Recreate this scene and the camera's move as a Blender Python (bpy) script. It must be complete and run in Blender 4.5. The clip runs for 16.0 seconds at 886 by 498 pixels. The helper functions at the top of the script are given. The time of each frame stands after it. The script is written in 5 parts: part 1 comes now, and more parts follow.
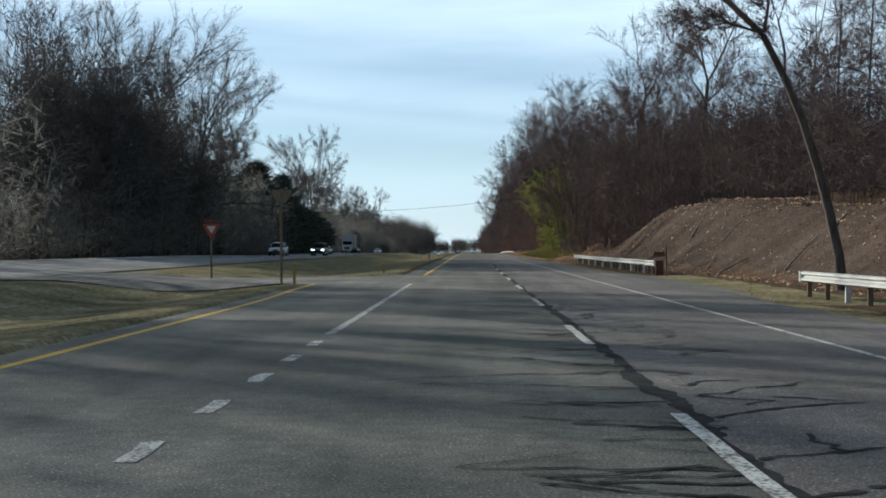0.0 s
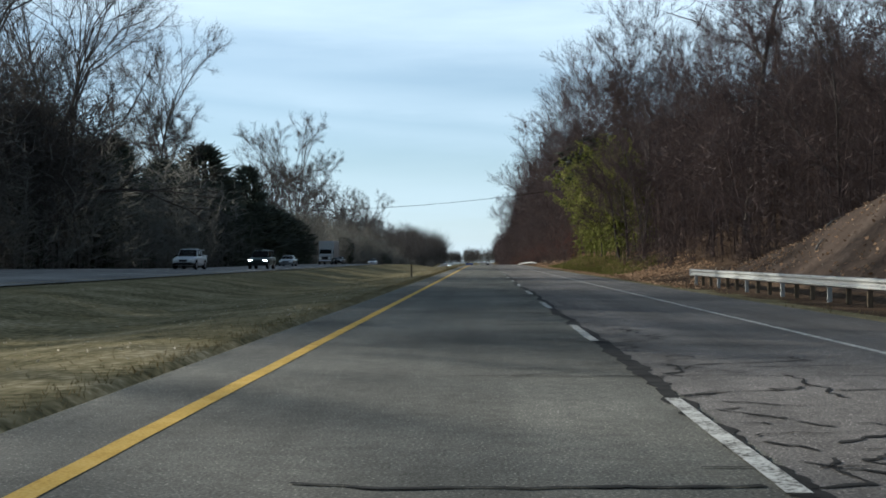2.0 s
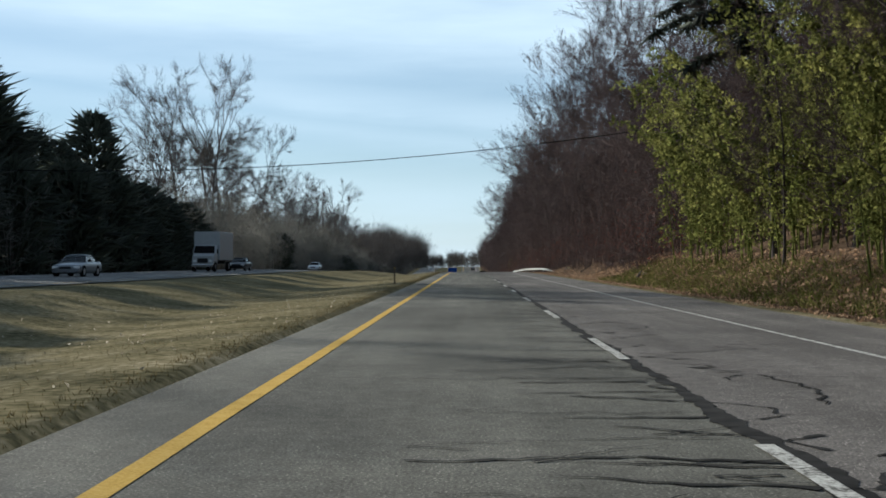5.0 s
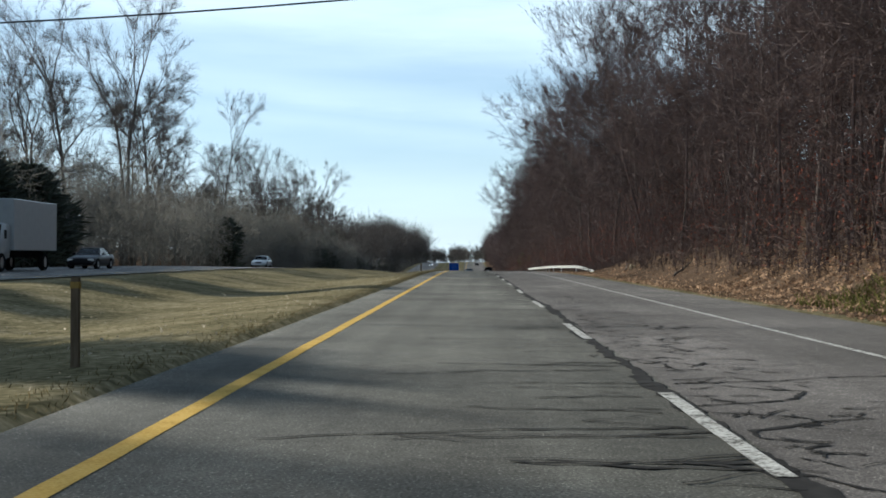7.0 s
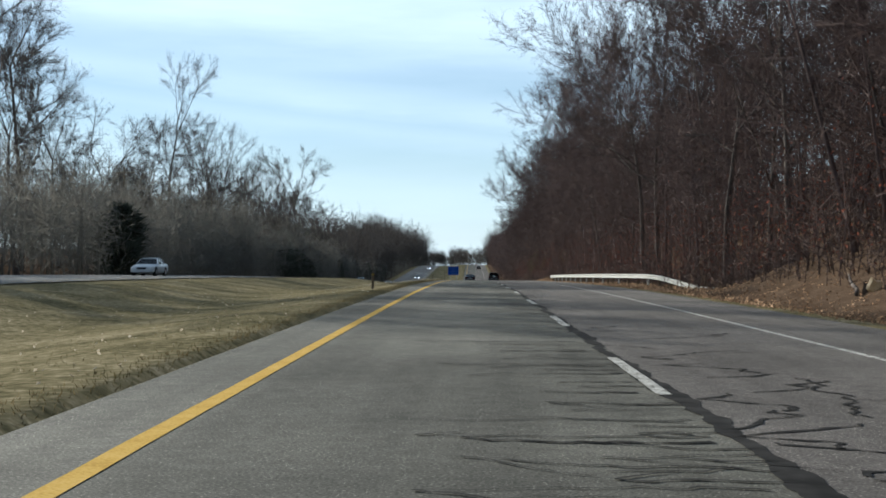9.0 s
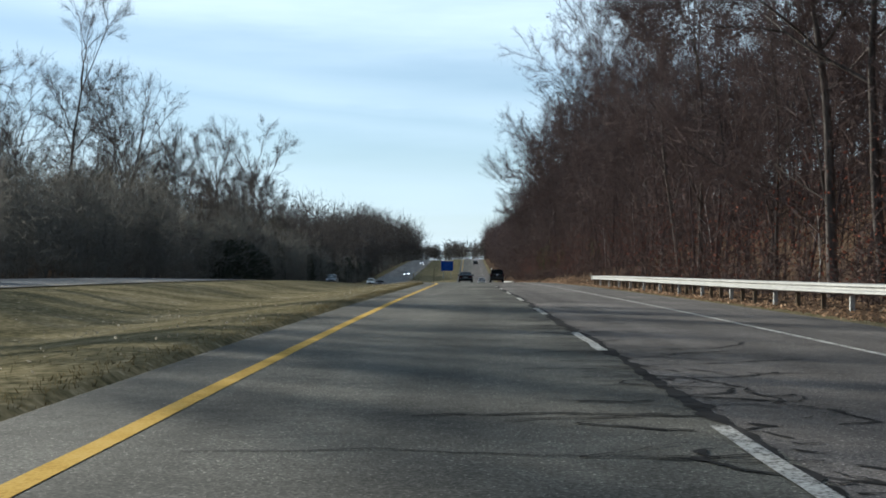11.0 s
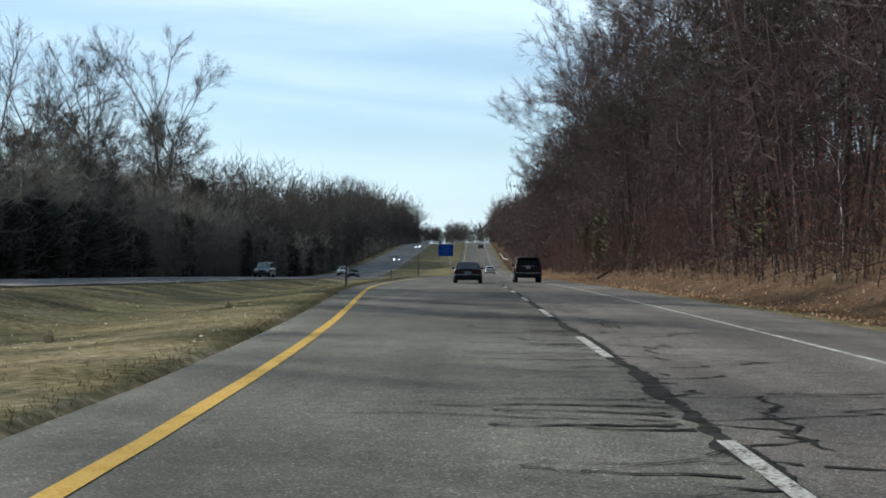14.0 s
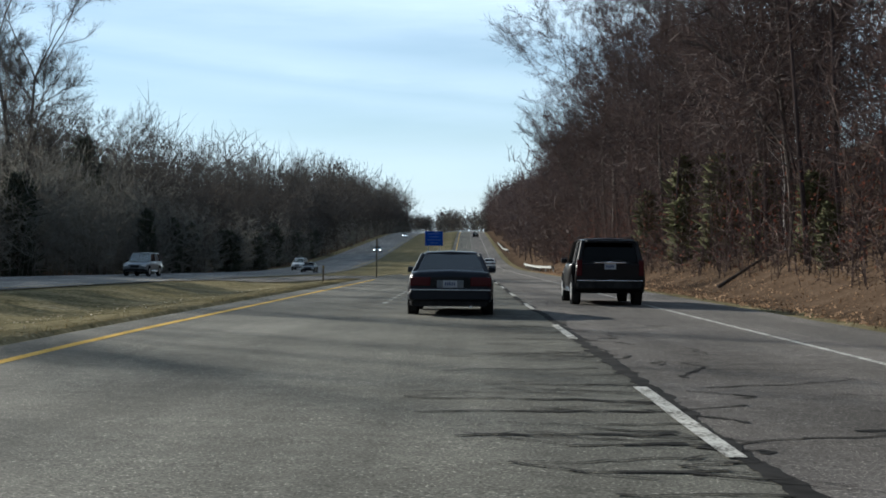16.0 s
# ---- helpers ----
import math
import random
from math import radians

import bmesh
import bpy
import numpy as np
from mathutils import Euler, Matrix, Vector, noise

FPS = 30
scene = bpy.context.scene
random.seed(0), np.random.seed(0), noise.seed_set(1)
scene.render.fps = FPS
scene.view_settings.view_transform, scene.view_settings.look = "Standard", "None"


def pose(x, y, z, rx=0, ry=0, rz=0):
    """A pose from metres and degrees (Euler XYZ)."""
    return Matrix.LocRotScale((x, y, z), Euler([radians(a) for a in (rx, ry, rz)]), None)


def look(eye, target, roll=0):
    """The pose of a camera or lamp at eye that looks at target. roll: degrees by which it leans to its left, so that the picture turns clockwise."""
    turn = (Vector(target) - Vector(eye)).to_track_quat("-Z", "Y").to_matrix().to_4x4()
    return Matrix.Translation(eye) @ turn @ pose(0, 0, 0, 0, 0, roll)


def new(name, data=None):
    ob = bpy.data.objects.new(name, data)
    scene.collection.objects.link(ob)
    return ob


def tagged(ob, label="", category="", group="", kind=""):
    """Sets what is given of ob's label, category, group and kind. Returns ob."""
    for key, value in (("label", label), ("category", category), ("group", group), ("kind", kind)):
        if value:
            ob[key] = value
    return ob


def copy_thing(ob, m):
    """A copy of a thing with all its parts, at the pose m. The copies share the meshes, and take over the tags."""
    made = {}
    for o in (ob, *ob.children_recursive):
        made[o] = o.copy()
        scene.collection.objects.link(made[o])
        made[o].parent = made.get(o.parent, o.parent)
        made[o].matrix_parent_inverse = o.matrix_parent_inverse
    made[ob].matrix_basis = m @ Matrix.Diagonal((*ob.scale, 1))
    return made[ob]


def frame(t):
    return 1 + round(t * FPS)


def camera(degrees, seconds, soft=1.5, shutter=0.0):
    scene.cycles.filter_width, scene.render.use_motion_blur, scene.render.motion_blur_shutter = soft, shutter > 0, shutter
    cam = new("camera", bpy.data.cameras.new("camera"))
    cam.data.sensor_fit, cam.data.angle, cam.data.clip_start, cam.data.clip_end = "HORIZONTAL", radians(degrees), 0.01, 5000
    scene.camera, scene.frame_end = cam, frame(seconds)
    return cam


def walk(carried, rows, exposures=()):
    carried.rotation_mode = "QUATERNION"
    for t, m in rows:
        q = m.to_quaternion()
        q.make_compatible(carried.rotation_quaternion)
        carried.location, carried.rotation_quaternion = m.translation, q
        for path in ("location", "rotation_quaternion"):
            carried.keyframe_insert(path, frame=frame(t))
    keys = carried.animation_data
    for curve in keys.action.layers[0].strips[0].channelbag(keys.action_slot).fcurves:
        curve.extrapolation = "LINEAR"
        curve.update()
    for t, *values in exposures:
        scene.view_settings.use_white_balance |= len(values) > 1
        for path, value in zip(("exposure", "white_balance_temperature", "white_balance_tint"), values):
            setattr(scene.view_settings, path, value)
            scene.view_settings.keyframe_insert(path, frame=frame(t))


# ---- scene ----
EXPOSURES = [(t, e, 5600, 5) for t, e in ((0.0, 0.68), (1.0, 0.74), (1.5, 0.72), (2.0, 0.64), (2.3, 0.60), (2.8, 0.66), (3.4, 0.72), (4.1, 0.52), (4.7, 0.56), (6.8, 0.85), (9.2, 0.80), (11.5, 0.75), (13.0, 0.75), (14.0, 0.80), (15.0, 0.86), (16.0, 0.78))]

# ---- the road's long section: level, then falling gently, then climbing the far hill ----
def smooth(a, b, x):
    t = min(1.0, max(0.0, (x - a) / (b - a)))
    return t * t * (3 - 2 * t)


def bend(y, a, b, g):
    """Height gained at y by a grade that changes by g between a and b."""
    if y <= a:
        return 0.0
    if y >= b:
        return g * (y - (a + b) / 2)
    return g * (y - a) ** 2 / (2 * (b - a))


def road_z(y):
    return bend(y, 286, 366, -0.013) + bend(y, 390, 480, -0.011) + bend(y, 624, 764, 0.043) + bend(y, 940, 1100, -0.028)


def road_grade(y):
    return math.degrees(math.atan((road_z(y + 0.5) - road_z(y - 0.5))))


# ---- camera: seconds, x, y, height over the road, yaw, pitch to the road, roll ----
DRIVE = [
    (0.0, -1.707, -0.768, 1.384, 1.149, -0.062, 0.281),
    (0.5, -1.584, 14.447, 1.327, 1.333, 0.050, 0.370),
    (1.0, -1.572, 29.759, 1.291, 1.404, 0.313, 0.368),
    (1.5, -1.623, 45.098, 1.277, 1.357, 0.242, 0.241),
    (2.0, -1.596, 59.814, 1.203, 1.732, 0.418, 0.318),
    (2.5, -1.757, 74.461, 1.215, 1.646, 0.663, -0.065),
    (3.0, -1.876, 89.173, 1.294, 1.646, 0.427, -0.025),
    (3.5, -2.006, 103.861, 1.264, 1.340, 0.255, 0.061),
    (4.0, -1.998, 118.442, 1.255, 1.287, 0.408, 0.348),
    (4.5, -2.018, 132.919, 1.240, 1.052, 0.604, 0.100),
    (7.0, -1.753, 205.479, 1.222, 1.201, 0.338, -0.273),
    (7.5, -1.741, 219.422, 1.220, 1.266, 0.439, -0.236),
    (8.0, -1.734, 233.521, 1.217, 1.314, 0.397, -0.225),
    (8.5, -1.772, 247.722, 1.211, 1.167, 0.444, -0.136),
    (9.0, -1.756, 261.866, 1.221, 1.255, 0.460, -0.311),
    (11.5, -1.679, 332.158, 1.171, 1.075, 0.680, -0.101),
    (12.0, -1.618, 346.280, 1.263, 1.480, 0.633, -0.375),
    (12.5, -1.597, 360.472, 1.292, 1.611, 0.020, 0.238),
    (13.0, -1.720, 374.686, 1.201, 1.416, 0.573, -0.042),
    (13.5, -1.714, 388.915, 1.185, 1.391, 0.697, -0.279),
    (14.0, -1.764, 403.258, 1.262, 1.266, 0.413, -0.371),
    (14.5, -1.951, 417.600, 1.204, 0.776, 0.560, -0.518),
    (15.0, -1.873, 431.977, 1.232, 0.857, 0.649, -0.453),
    (15.5, -1.761, 446.358, 1.257, 0.867, 0.479, -0.183),
    (16.0, -1.693, 460.681, 1.235, 0.993, 0.417, -0.427),
]
cam = camera(37.45, 16.0, soft=1.75, shutter=0.0)
walk(cam, [(t, pose(x, y, road_z(y) + h, 90 + pitch + road_grade(y + 8), roll, yaw))
           for t, x, y, h, yaw, pitch, roll in DRIVE], exposures=EXPOSURES)


# ---- daylight: a low winter sun ahead on the left, thin cirrus ----
SUN_LEFT, SUN_UP = 46.0, 18.5
world = bpy.data.worlds.new("sky")
scene.world = world
world.use_nodes = True
wt = world.node_tree
wt.nodes.clear()
w_out = wt.nodes.new("ShaderNodeOutputWorld")
w_bg = wt.nodes.new("ShaderNodeBackground")
w_sky = wt.nodes.new("ShaderNodeTexSky")
w_sky.sky_type = "NISHITA"
w_sky.sun_disc = False
w_sky.sun_elevation = radians(SUN_UP)
w_sky.sun_rotation = radians(-SUN_LEFT)
w_sky.air_density, w_sky.dust_density, w_sky.ozone_density = 1.0, 0.1, 3.0
w_bg.inputs["Strength"].default_value = 0.05
w_tc = wt.nodes.new("ShaderNodeTexCoord")
w_map = wt.nodes.new("ShaderNodeMapping")
w_map.inputs["Scale"].default_value = (2.4, 2.4, 16.0)
w_noise = wt.nodes.new("ShaderNodeTexNoise")
w_noise.inputs["Scale"].default_value = 1.6
w_noise.inputs["Detail"].default_value = 8.0
w_noise.inputs["Roughness"].default_value = 0.55
w_xyz = wt.nodes.new("ShaderNodeSeparateXYZ")
w_tilt = wt.nodes.new("ShaderNodeMath")     # the streaks sink a little towards the right
w_tilt.operation = "MULTIPLY_ADD"
w_tilt.inputs[1].default_value = 0.10
w_warp = wt.nodes.new("ShaderNodeMath")
w_warp.operation = "MULTIPLY_ADD"
w_warp.inputs[1].default_value = 0.022
w_ramp = wt.nodes.new("ShaderNodeValToRGB")
CIRRUS = ((0.0, 0.8), (0.05, 0.64), (0.085, 0.50), (0.102, 0.58), (0.110, 0.48), (0.119, 0.70), (0.128, 0.66), (0.138, 0.52), (0.155, 0.62), (0.172, 0.86), (0.21, 1.0), (0.27, 0.8), (0.36, 0.4), (0.7, 0.25))
while len(w_ramp.color_ramp.elements) < len(CIRRUS):
    w_ramp.color_ramp.elements.new(0.5)
for i, (at, v) in enumerate(CIRRUS):
    w_ramp.color_ramp.elements[i].position = at
    w_ramp.color_ramp.elements[i].color = (v, v, v, 1)
w_mix = wt.nodes.new("ShaderNodeMixRGB")
w_mix.inputs[2].default_value = (10.7, 12.1, 12.7, 1)   # thin cirrus and pale haze
w_fac = wt.nodes.new("ShaderNodeMath")
w_fac.operation = "MULTIPLY"
w_fac.use_clamp = True
wt.links.new(w_tc.outputs["Generated"], w_map.inputs["Vector"])
wt.links.new(w_map.outputs[0], w_noise.inputs["Vector"])
wt.links.new(w_tc.outputs["Generated"], w_xyz.inputs[0])
wt.links.new(w_xyz.outputs["X"], w_tilt.inputs[0])
wt.links.new(w_xyz.outputs["Z"], w_tilt.inputs[2])
wt.links.new(w_noise.outputs["Fac"], w_warp.inputs[0])
wt.links.new(w_tilt.outputs[0], w_warp.inputs[2])
wt.links.new(w_warp.outputs[0], w_ramp.inputs[0])
w_thin = wt.nodes.new("ShaderNodeMapRange")
w_thin.inputs["From Min"].default_value, w_thin.inputs["From Max"].default_value = 0.3, 0.7
w_thin.inputs["To Min"].default_value, w_thin.inputs["To Max"].default_value = 0.76, 1.14
wt.links.new(w_noise.outputs["Fac"], w_thin.inputs["Value"])
wt.links.new(w_ramp.outputs[0], w_fac.inputs[0])
wt.links.new(w_thin.outputs[0], w_fac.inputs[1])
wt.links.new(w_fac.outputs[0], w_mix.inputs[0])
wt.links.new(w_sky.outputs[0], w_mix.inputs[1])
wt.links.new(w_mix.outputs[0], w_bg.inputs[0])
wt.links.new(w_bg.outputs[0], w_out.inputs[0])
sun = new("sun", bpy.data.lights.new("sun", "SUN"))
sun.data.energy, sun.data.angle, sun.data.color = 5.0, radians(0.6), (1.0, 0.87, 0.70)
sun_way = Vector((-math.sin(radians(SUN_LEFT)), math.cos(radians(SUN_LEFT)), math.tan(radians(SUN_UP))))
sun.matrix_world = look(tuple(sun_way * 100), (0, 0, 0))


# ---- materials ----
def material(name, stops, scale=4.0, rough=0.85, metal=0.0, bump=0.0, fine=0.0, detail=6.0, stretch=(1, 1, 1), coords="Object", vary=0.0, spec=0.0, island=0.0, grain=3.0, band=(0.32, 0.68)):
    """Colour stops over a two-scale noise; bump in metres of the coarse noise; vary: by object; island: by piece."""
    m = bpy.data.materials.new(name)
    m.use_nodes = True
    t = m.node_tree
    b = t.nodes["Principled BSDF"]
    b.inputs["Roughness"].default_value = rough
    b.inputs["Metallic"].default_value = metal
    b.inputs["Specular IOR Level"].default_value = spec
    tc = t.nodes.new("ShaderNodeTexCoord")
    mp = t.nodes.new("ShaderNodeMapping")
    mp.inputs["Scale"].default_value = stretch
    t.links.new(tc.outputs[coords], mp.inputs[0])
    n1 = t.nodes.new("ShaderNodeTexNoise")
    n1.inputs["Scale"].default_value, n1.inputs["Detail"].default_value = scale, detail
    t.links.new(mp.outputs[0], n1.inputs["Vector"])
    fac = n1.outputs["Fac"]
    if fine:
        n2 = t.nodes.new("ShaderNodeTexNoise")
        n2.inputs["Scale"].default_value, n2.inputs["Detail"].default_value = fine, grain
        t.links.new(mp.outputs[0], n2.inputs["Vector"])
        mx = t.nodes.new("ShaderNodeMath")
        mx.operation = "MULTIPLY_ADD"
        mx.inputs[1].default_value = 0.6
        sh = t.nodes.new("ShaderNodeMath")
        sh.operation = "MULTIPLY"
        sh.inputs[1].default_value = 0.4
        t.links.new(n1.outputs["Fac"], sh.inputs[0])
        t.links.new(n2.outputs["Fac"], mx.inputs[0])
        t.links.new(sh.outputs[0], mx.inputs[2])
        fac = mx.outputs[0]
    ramp = t.nodes.new("ShaderNodeValToRGB")
    lo, hi = band
    while len(ramp.color_ramp.elements) < len(stops):
        ramp.color_ramp.elements.new(0.5)
    for i, c in enumerate(stops):
        e = ramp.color_ramp.elements[i]
        e.position = lo + (hi - lo) * i / max(1, len(stops) - 1)
        e.color = (*c, 1)
    t.links.new(fac, ramp.inputs[0])
    col = ramp.outputs[0]
    if vary or island:
        src = t.nodes.new("ShaderNodeNewGeometry").outputs["Random Per Island"] if island else t.nodes.new("ShaderNodeObjectInfo").outputs["Random"]
        amount = island or vary
        mr = t.nodes.new("ShaderNodeMapRange")
        mr.inputs["To Min"].default_value, mr.inputs["To Max"].default_value = 1 - amount, 1 + amount
        t.links.new(src, mr.inputs["Value"])
        hs = t.nodes.new("ShaderNodeHueSaturation")
        t.links.new(mr.outputs[0], hs.inputs["Value"])
        t.links.new(col, hs.inputs["Color"])
        col = hs.outputs[0]
    t.links.new(col, b.inputs["Base Color"])
    if bump:
        bp = t.nodes.new("ShaderNodeBump")
        bp.inputs["Strength"].default_value = 1.0
        bp.inputs["Distance"].default_value = bump
        t.links.new(fac, bp.inputs["Height"])
        t.links.new(bp.outputs[0], b.inputs["Normal"])
    return m


def paint(name, colour, rough=0.3, coat=0.35, metal=0.0, spec=0.5):
    m = material(name, [tuple(c * 0.9 for c in colour), colour], scale=3.0, rough=rough, metal=metal)
    m.node_tree.nodes["Principled BSDF"].inputs["Coat Weight"].default_value = coat
    m.node_tree.nodes["Principled BSDF"].inputs["Specular IOR Level"].default_value = spec
    return m


def asphalt(name, dark, pale):
    """Worn asphalt: pale and dark grit, patches, and long streaks from the wheels."""
    m = material(name, [dark, pale], scale=0.3, rough=0.9, spec=0.06)
    t = m.node_tree
    b = t.nodes["Principled BSDF"]
    tc = [n for n in t.nodes if n.type == "TEX_COORD"][0]
    ramp = [n for n in t.nodes if n.type == "VALTORGB"][0]

    def noise_node(scale, detail, stretch):
        mp = t.nodes.new("ShaderNodeMapping")
        mp.inputs["Scale"].default_value = stretch
        n = t.nodes.new("ShaderNodeTexNoise")
        n.inputs["Scale"].default_value, n.inputs["Detail"].default_value = scale, detail
        t.links.new(tc.outputs["Object"], mp.inputs[0])
        t.links.new(mp.outputs[0], n.inputs["Vector"])
        return n.outputs["Fac"]

    def scaled(value, lo, hi, a, c):
        mr = t.nodes.new("ShaderNodeMapRange")
        mr.inputs["From Min"].default_value, mr.inputs["From Max"].default_value = lo, hi
        mr.inputs["To Min"].default_value, mr.inputs["To Max"].default_value = a, c
        t.links.new(value, mr.inputs["Value"])
        return mr.outputs[0]

    def times(a, c):
        n = t.nodes.new("ShaderNodeMath")
        n.operation = "MULTIPLY"
        t.links.new(a, n.inputs[0])
        t.links.new(c, n.inputs[1])
        return n.outputs[0]

    grit = scaled(noise_node(46.0, 2.0, (1, 1, 1)), 0.30, 0.70, 0.5, 1.5)
    chips = scaled(noise_node(42.0, 1.0, (1, 1, 1)), 0.64, 0.70, 1.0, 2.6)      # pale stones worn bare
    coarse = scaled(noise_node(5.0, 4.0, (1, 1, 1)), 0.33, 0.67, 0.86, 1.14)
    streak = scaled(noise_node(1.3, 4.0, (1, 0.03, 1)), 0.35, 0.65, 0.84, 1.16)
    blotch = scaled(noise_node(0.22, 3.0, (1, 0.5, 1)), 0.35, 0.65, 0.82, 1.16)
    total = times(times(times(times(grit, coarse), streak), blotch), chips)
    hs = t.nodes.new("ShaderNodeHueSaturation")
    t.links.new(ramp.outputs[0], hs.inputs["Color"])
    t.links.new(total, hs.inputs["Value"])
    t.links.new(hs.outputs[0], b.inputs["Base Color"])
    bp = t.nodes.new("ShaderNodeBump")
    bp.inputs["Distance"].default_value = 0.0012
    t.links.new(grit, bp.inputs["Height"])
    t.links.new(bp.outputs[0], b.inputs["Normal"])
    return m


def thin(m, share=0.4):
    """Lets part of the light through, as a leaf or blade does."""
    t = m.node_tree
    b = t.nodes["Principled BSDF"]
    out = [n for n in t.nodes if n.type == "OUTPUT_MATERIAL"][0]
    tr = t.nodes.new("ShaderNodeBsdfTranslucent")
    mx = t.nodes.new("ShaderNodeMixShader")
    mx.inputs[0].default_value = share
    t.links.new(b.inputs["Base Color"].links[0].from_socket, tr.inputs["Color"])
    t.links.new(b.outputs[0], mx.inputs[1])
    t.links.new(tr.outputs[0], mx.inputs[2])
    t.links.new(mx.outputs[0], out.inputs["Surface"])
    return m


M_ASPHALT = asphalt("worn_asphalt", (0.078, 0.075, 0.064), (0.130, 0.124, 0.105))
M_LANE = asphalt("reddish_worn_asphalt", (0.096, 0.087, 0.079), (0.134, 0.121, 0.110))
M_SHOULDER = asphalt("pale_worn_asphalt", (0.090, 0.083, 0.073), (0.140, 0.127, 0.112))
# far carriageway: the sheen of glancing light is put in as a paler colour
M_FARROAD = asphalt("sheen_paled_asphalt", (0.15, 0.145, 0.135), (0.21, 0.20, 0.185))
M_TAR = material("tar_sealant", [(0.018, 0.0175, 0.017), (0.042, 0.040, 0.038)], scale=4.0, rough=0.9, spec=0.03)
M_YELLOW = material("yellow_line_paint", [(0.378, 0.233, 0.066), (0.558, 0.371, 0.105), (0.612, 0.424, 0.163)], scale=3.0, fine=40.0, rough=0.6)
M_WHITE = material("white_line_paint", [(0.11, 0.105, 0.095), (0.36, 0.35, 0.32), (0.49, 0.48, 0.44), (0.56, 0.55, 0.51)], scale=3.0, fine=30.0, rough=0.6, grain=6.0, band=(0.41, 0.63))
M_GROUND = material("leaf_litter_ground", [(0.042, 0.029, 0.020), (0.082, 0.056, 0.038), (0.135, 0.098, 0.070)], scale=0.7, fine=9.0, rough=0.95, bump=0.06)
M_GRASS = material("dormant_grass_turf", [(0.060, 0.055, 0.031), (0.136, 0.118, 0.066), (0.210, 0.177, 0.104), (0.34, 0.29, 0.19)], scale=0.4, fine=6.0, rough=0.95, bump=0.02, grain=9.0, band=(0.36, 0.65))
M_BLADE = material("dormant_grass_blades", [(0.150, 0.125, 0.055), (0.300, 0.235, 0.125)], scale=0.35, rough=0.9, island=0.2)
M_DIRT = material("bare_clay_bank", [(0.032, 0.024, 0.019), (0.060, 0.045, 0.036), (0.102, 0.079, 0.064)], scale=0.5, fine=6.0, rough=0.95, bump=0.08)
M_BARK = material("grey_brown_bark", [(0.036, 0.029, 0.025), (0.074, 0.061, 0.053), (0.125, 0.107, 0.094)], scale=1.2, fine=9.0, stretch=(1, 1, 0.25), rough=0.95, bump=0.02, vary=0.3, spec=0.15)
M_TWIG = material("bare_grey_twigs", [(0.046, 0.041, 0.037), (0.084, 0.075, 0.068)], scale=0.5, rough=0.95, vary=0.25, spec=0.2)
# haze over the lower left woods is put in as a paler brush colour
M_BRUSH = material("haze_paled_brush", [(0.118, 0.113, 0.100), (0.180, 0.172, 0.152)], scale=0.4, rough=0.95, island=0.10, spec=0.15)
M_BROWNTWIG = material("bare_brown_twigs", [(0.054, 0.039, 0.037), (0.102, 0.075, 0.069)], scale=0.3, rough=0.95, vary=0.25, spec=0.15)
M_REDTWIG = material("reddish_twigs_and_dead_leaves", [(0.058, 0.042, 0.039), (0.108, 0.077, 0.068)], scale=0.4, rough=0.95, island=0.5, spec=0.15)
M_LEAF = material("fallen_leaves", [(0.125, 0.075, 0.046), (0.370, 0.255, 0.165)], scale=0.6, rough=0.8, island=0.45)
M_RUSSET = material("russet_dead_leaves", [(0.085, 0.030, 0.022), (0.150, 0.060, 0.042)], scale=0.3, rough=0.75, island=0.4)
M_CEDAR = material("dark_evergreen_needles", [(0.040, 0.047, 0.036), (0.070, 0.079, 0.056)], scale=0.6, rough=0.9, island=0.35, spec=0.25)
M_BAMBOO = material("bamboo_leaves", [(0.085, 0.098, 0.026), (0.205, 0.200, 0.062)], scale=0.5, rough=0.7, island=0.55)
M_CULM = material("bamboo_culms", [(0.080, 0.096, 0.024), (0.152, 0.152, 0.048)], scale=0.8, rough=0.6)
M_GALV = material("galvanised_steel", [(0.315, 0.315, 0.300), (0.450, 0.450, 0.427)], scale=1.5, fine=14.0, rough=0.5, metal=0.35)
M_POST = material("weathered_timber", [(0.085, 0.065, 0.045), (0.17, 0.135, 0.095)], scale=3.0, fine=20.0, stretch=(1, 1, 0.2), rough=0.9, bump=0.006)
for m in (M_BAMBOO, M_RUSSET, M_BLADE, M_LEAF):
    thin(m, 0.55)
for m in (M_BROWNTWIG, M_REDTWIG):             # sprays of fine twigs let some light through
    thin(m, 0.18)
thin(M_TWIG, 0.26)
thin(M_BRUSH, 0.5)
thin(M_CEDAR, 0.3)


# ---- the ground: one sheet, with a median, a clay bank and wooded slopes ----
LANE_L, LANE_R = -3.95, 3.38     # yellow line, white edge line; the lane dashes are at x = 0


def wobble(x, y, s, seed=0.0):
    return noise.noise(Vector((x * s + seed * 17.3, y * s - seed * 5.1, seed)))


def yellow_x(y):
    """The left edge line, with the taper into the second turn lane."""
    return LANE_L - 3.25 * smooth(408, 486, y) * (1 - smooth(556, 600, y))


def road_left(y):
    if y < 49:
        return -7.9
    if y < 62:
        return -7.9
    if y < 68:
        return -7.9 + 2.9 * smooth(62, 66.5, y)
    return min(-5.0, yellow_x(y) - 0.95)


def road_right(y):
    return 5.75 + 0.12 * wobble(0, y, 0.15) + 1.1 * smooth(30, 44, y) * (1 - smooth(62, 76, y))


FAR_IN, FAR_OUT = -20.3, -31.5


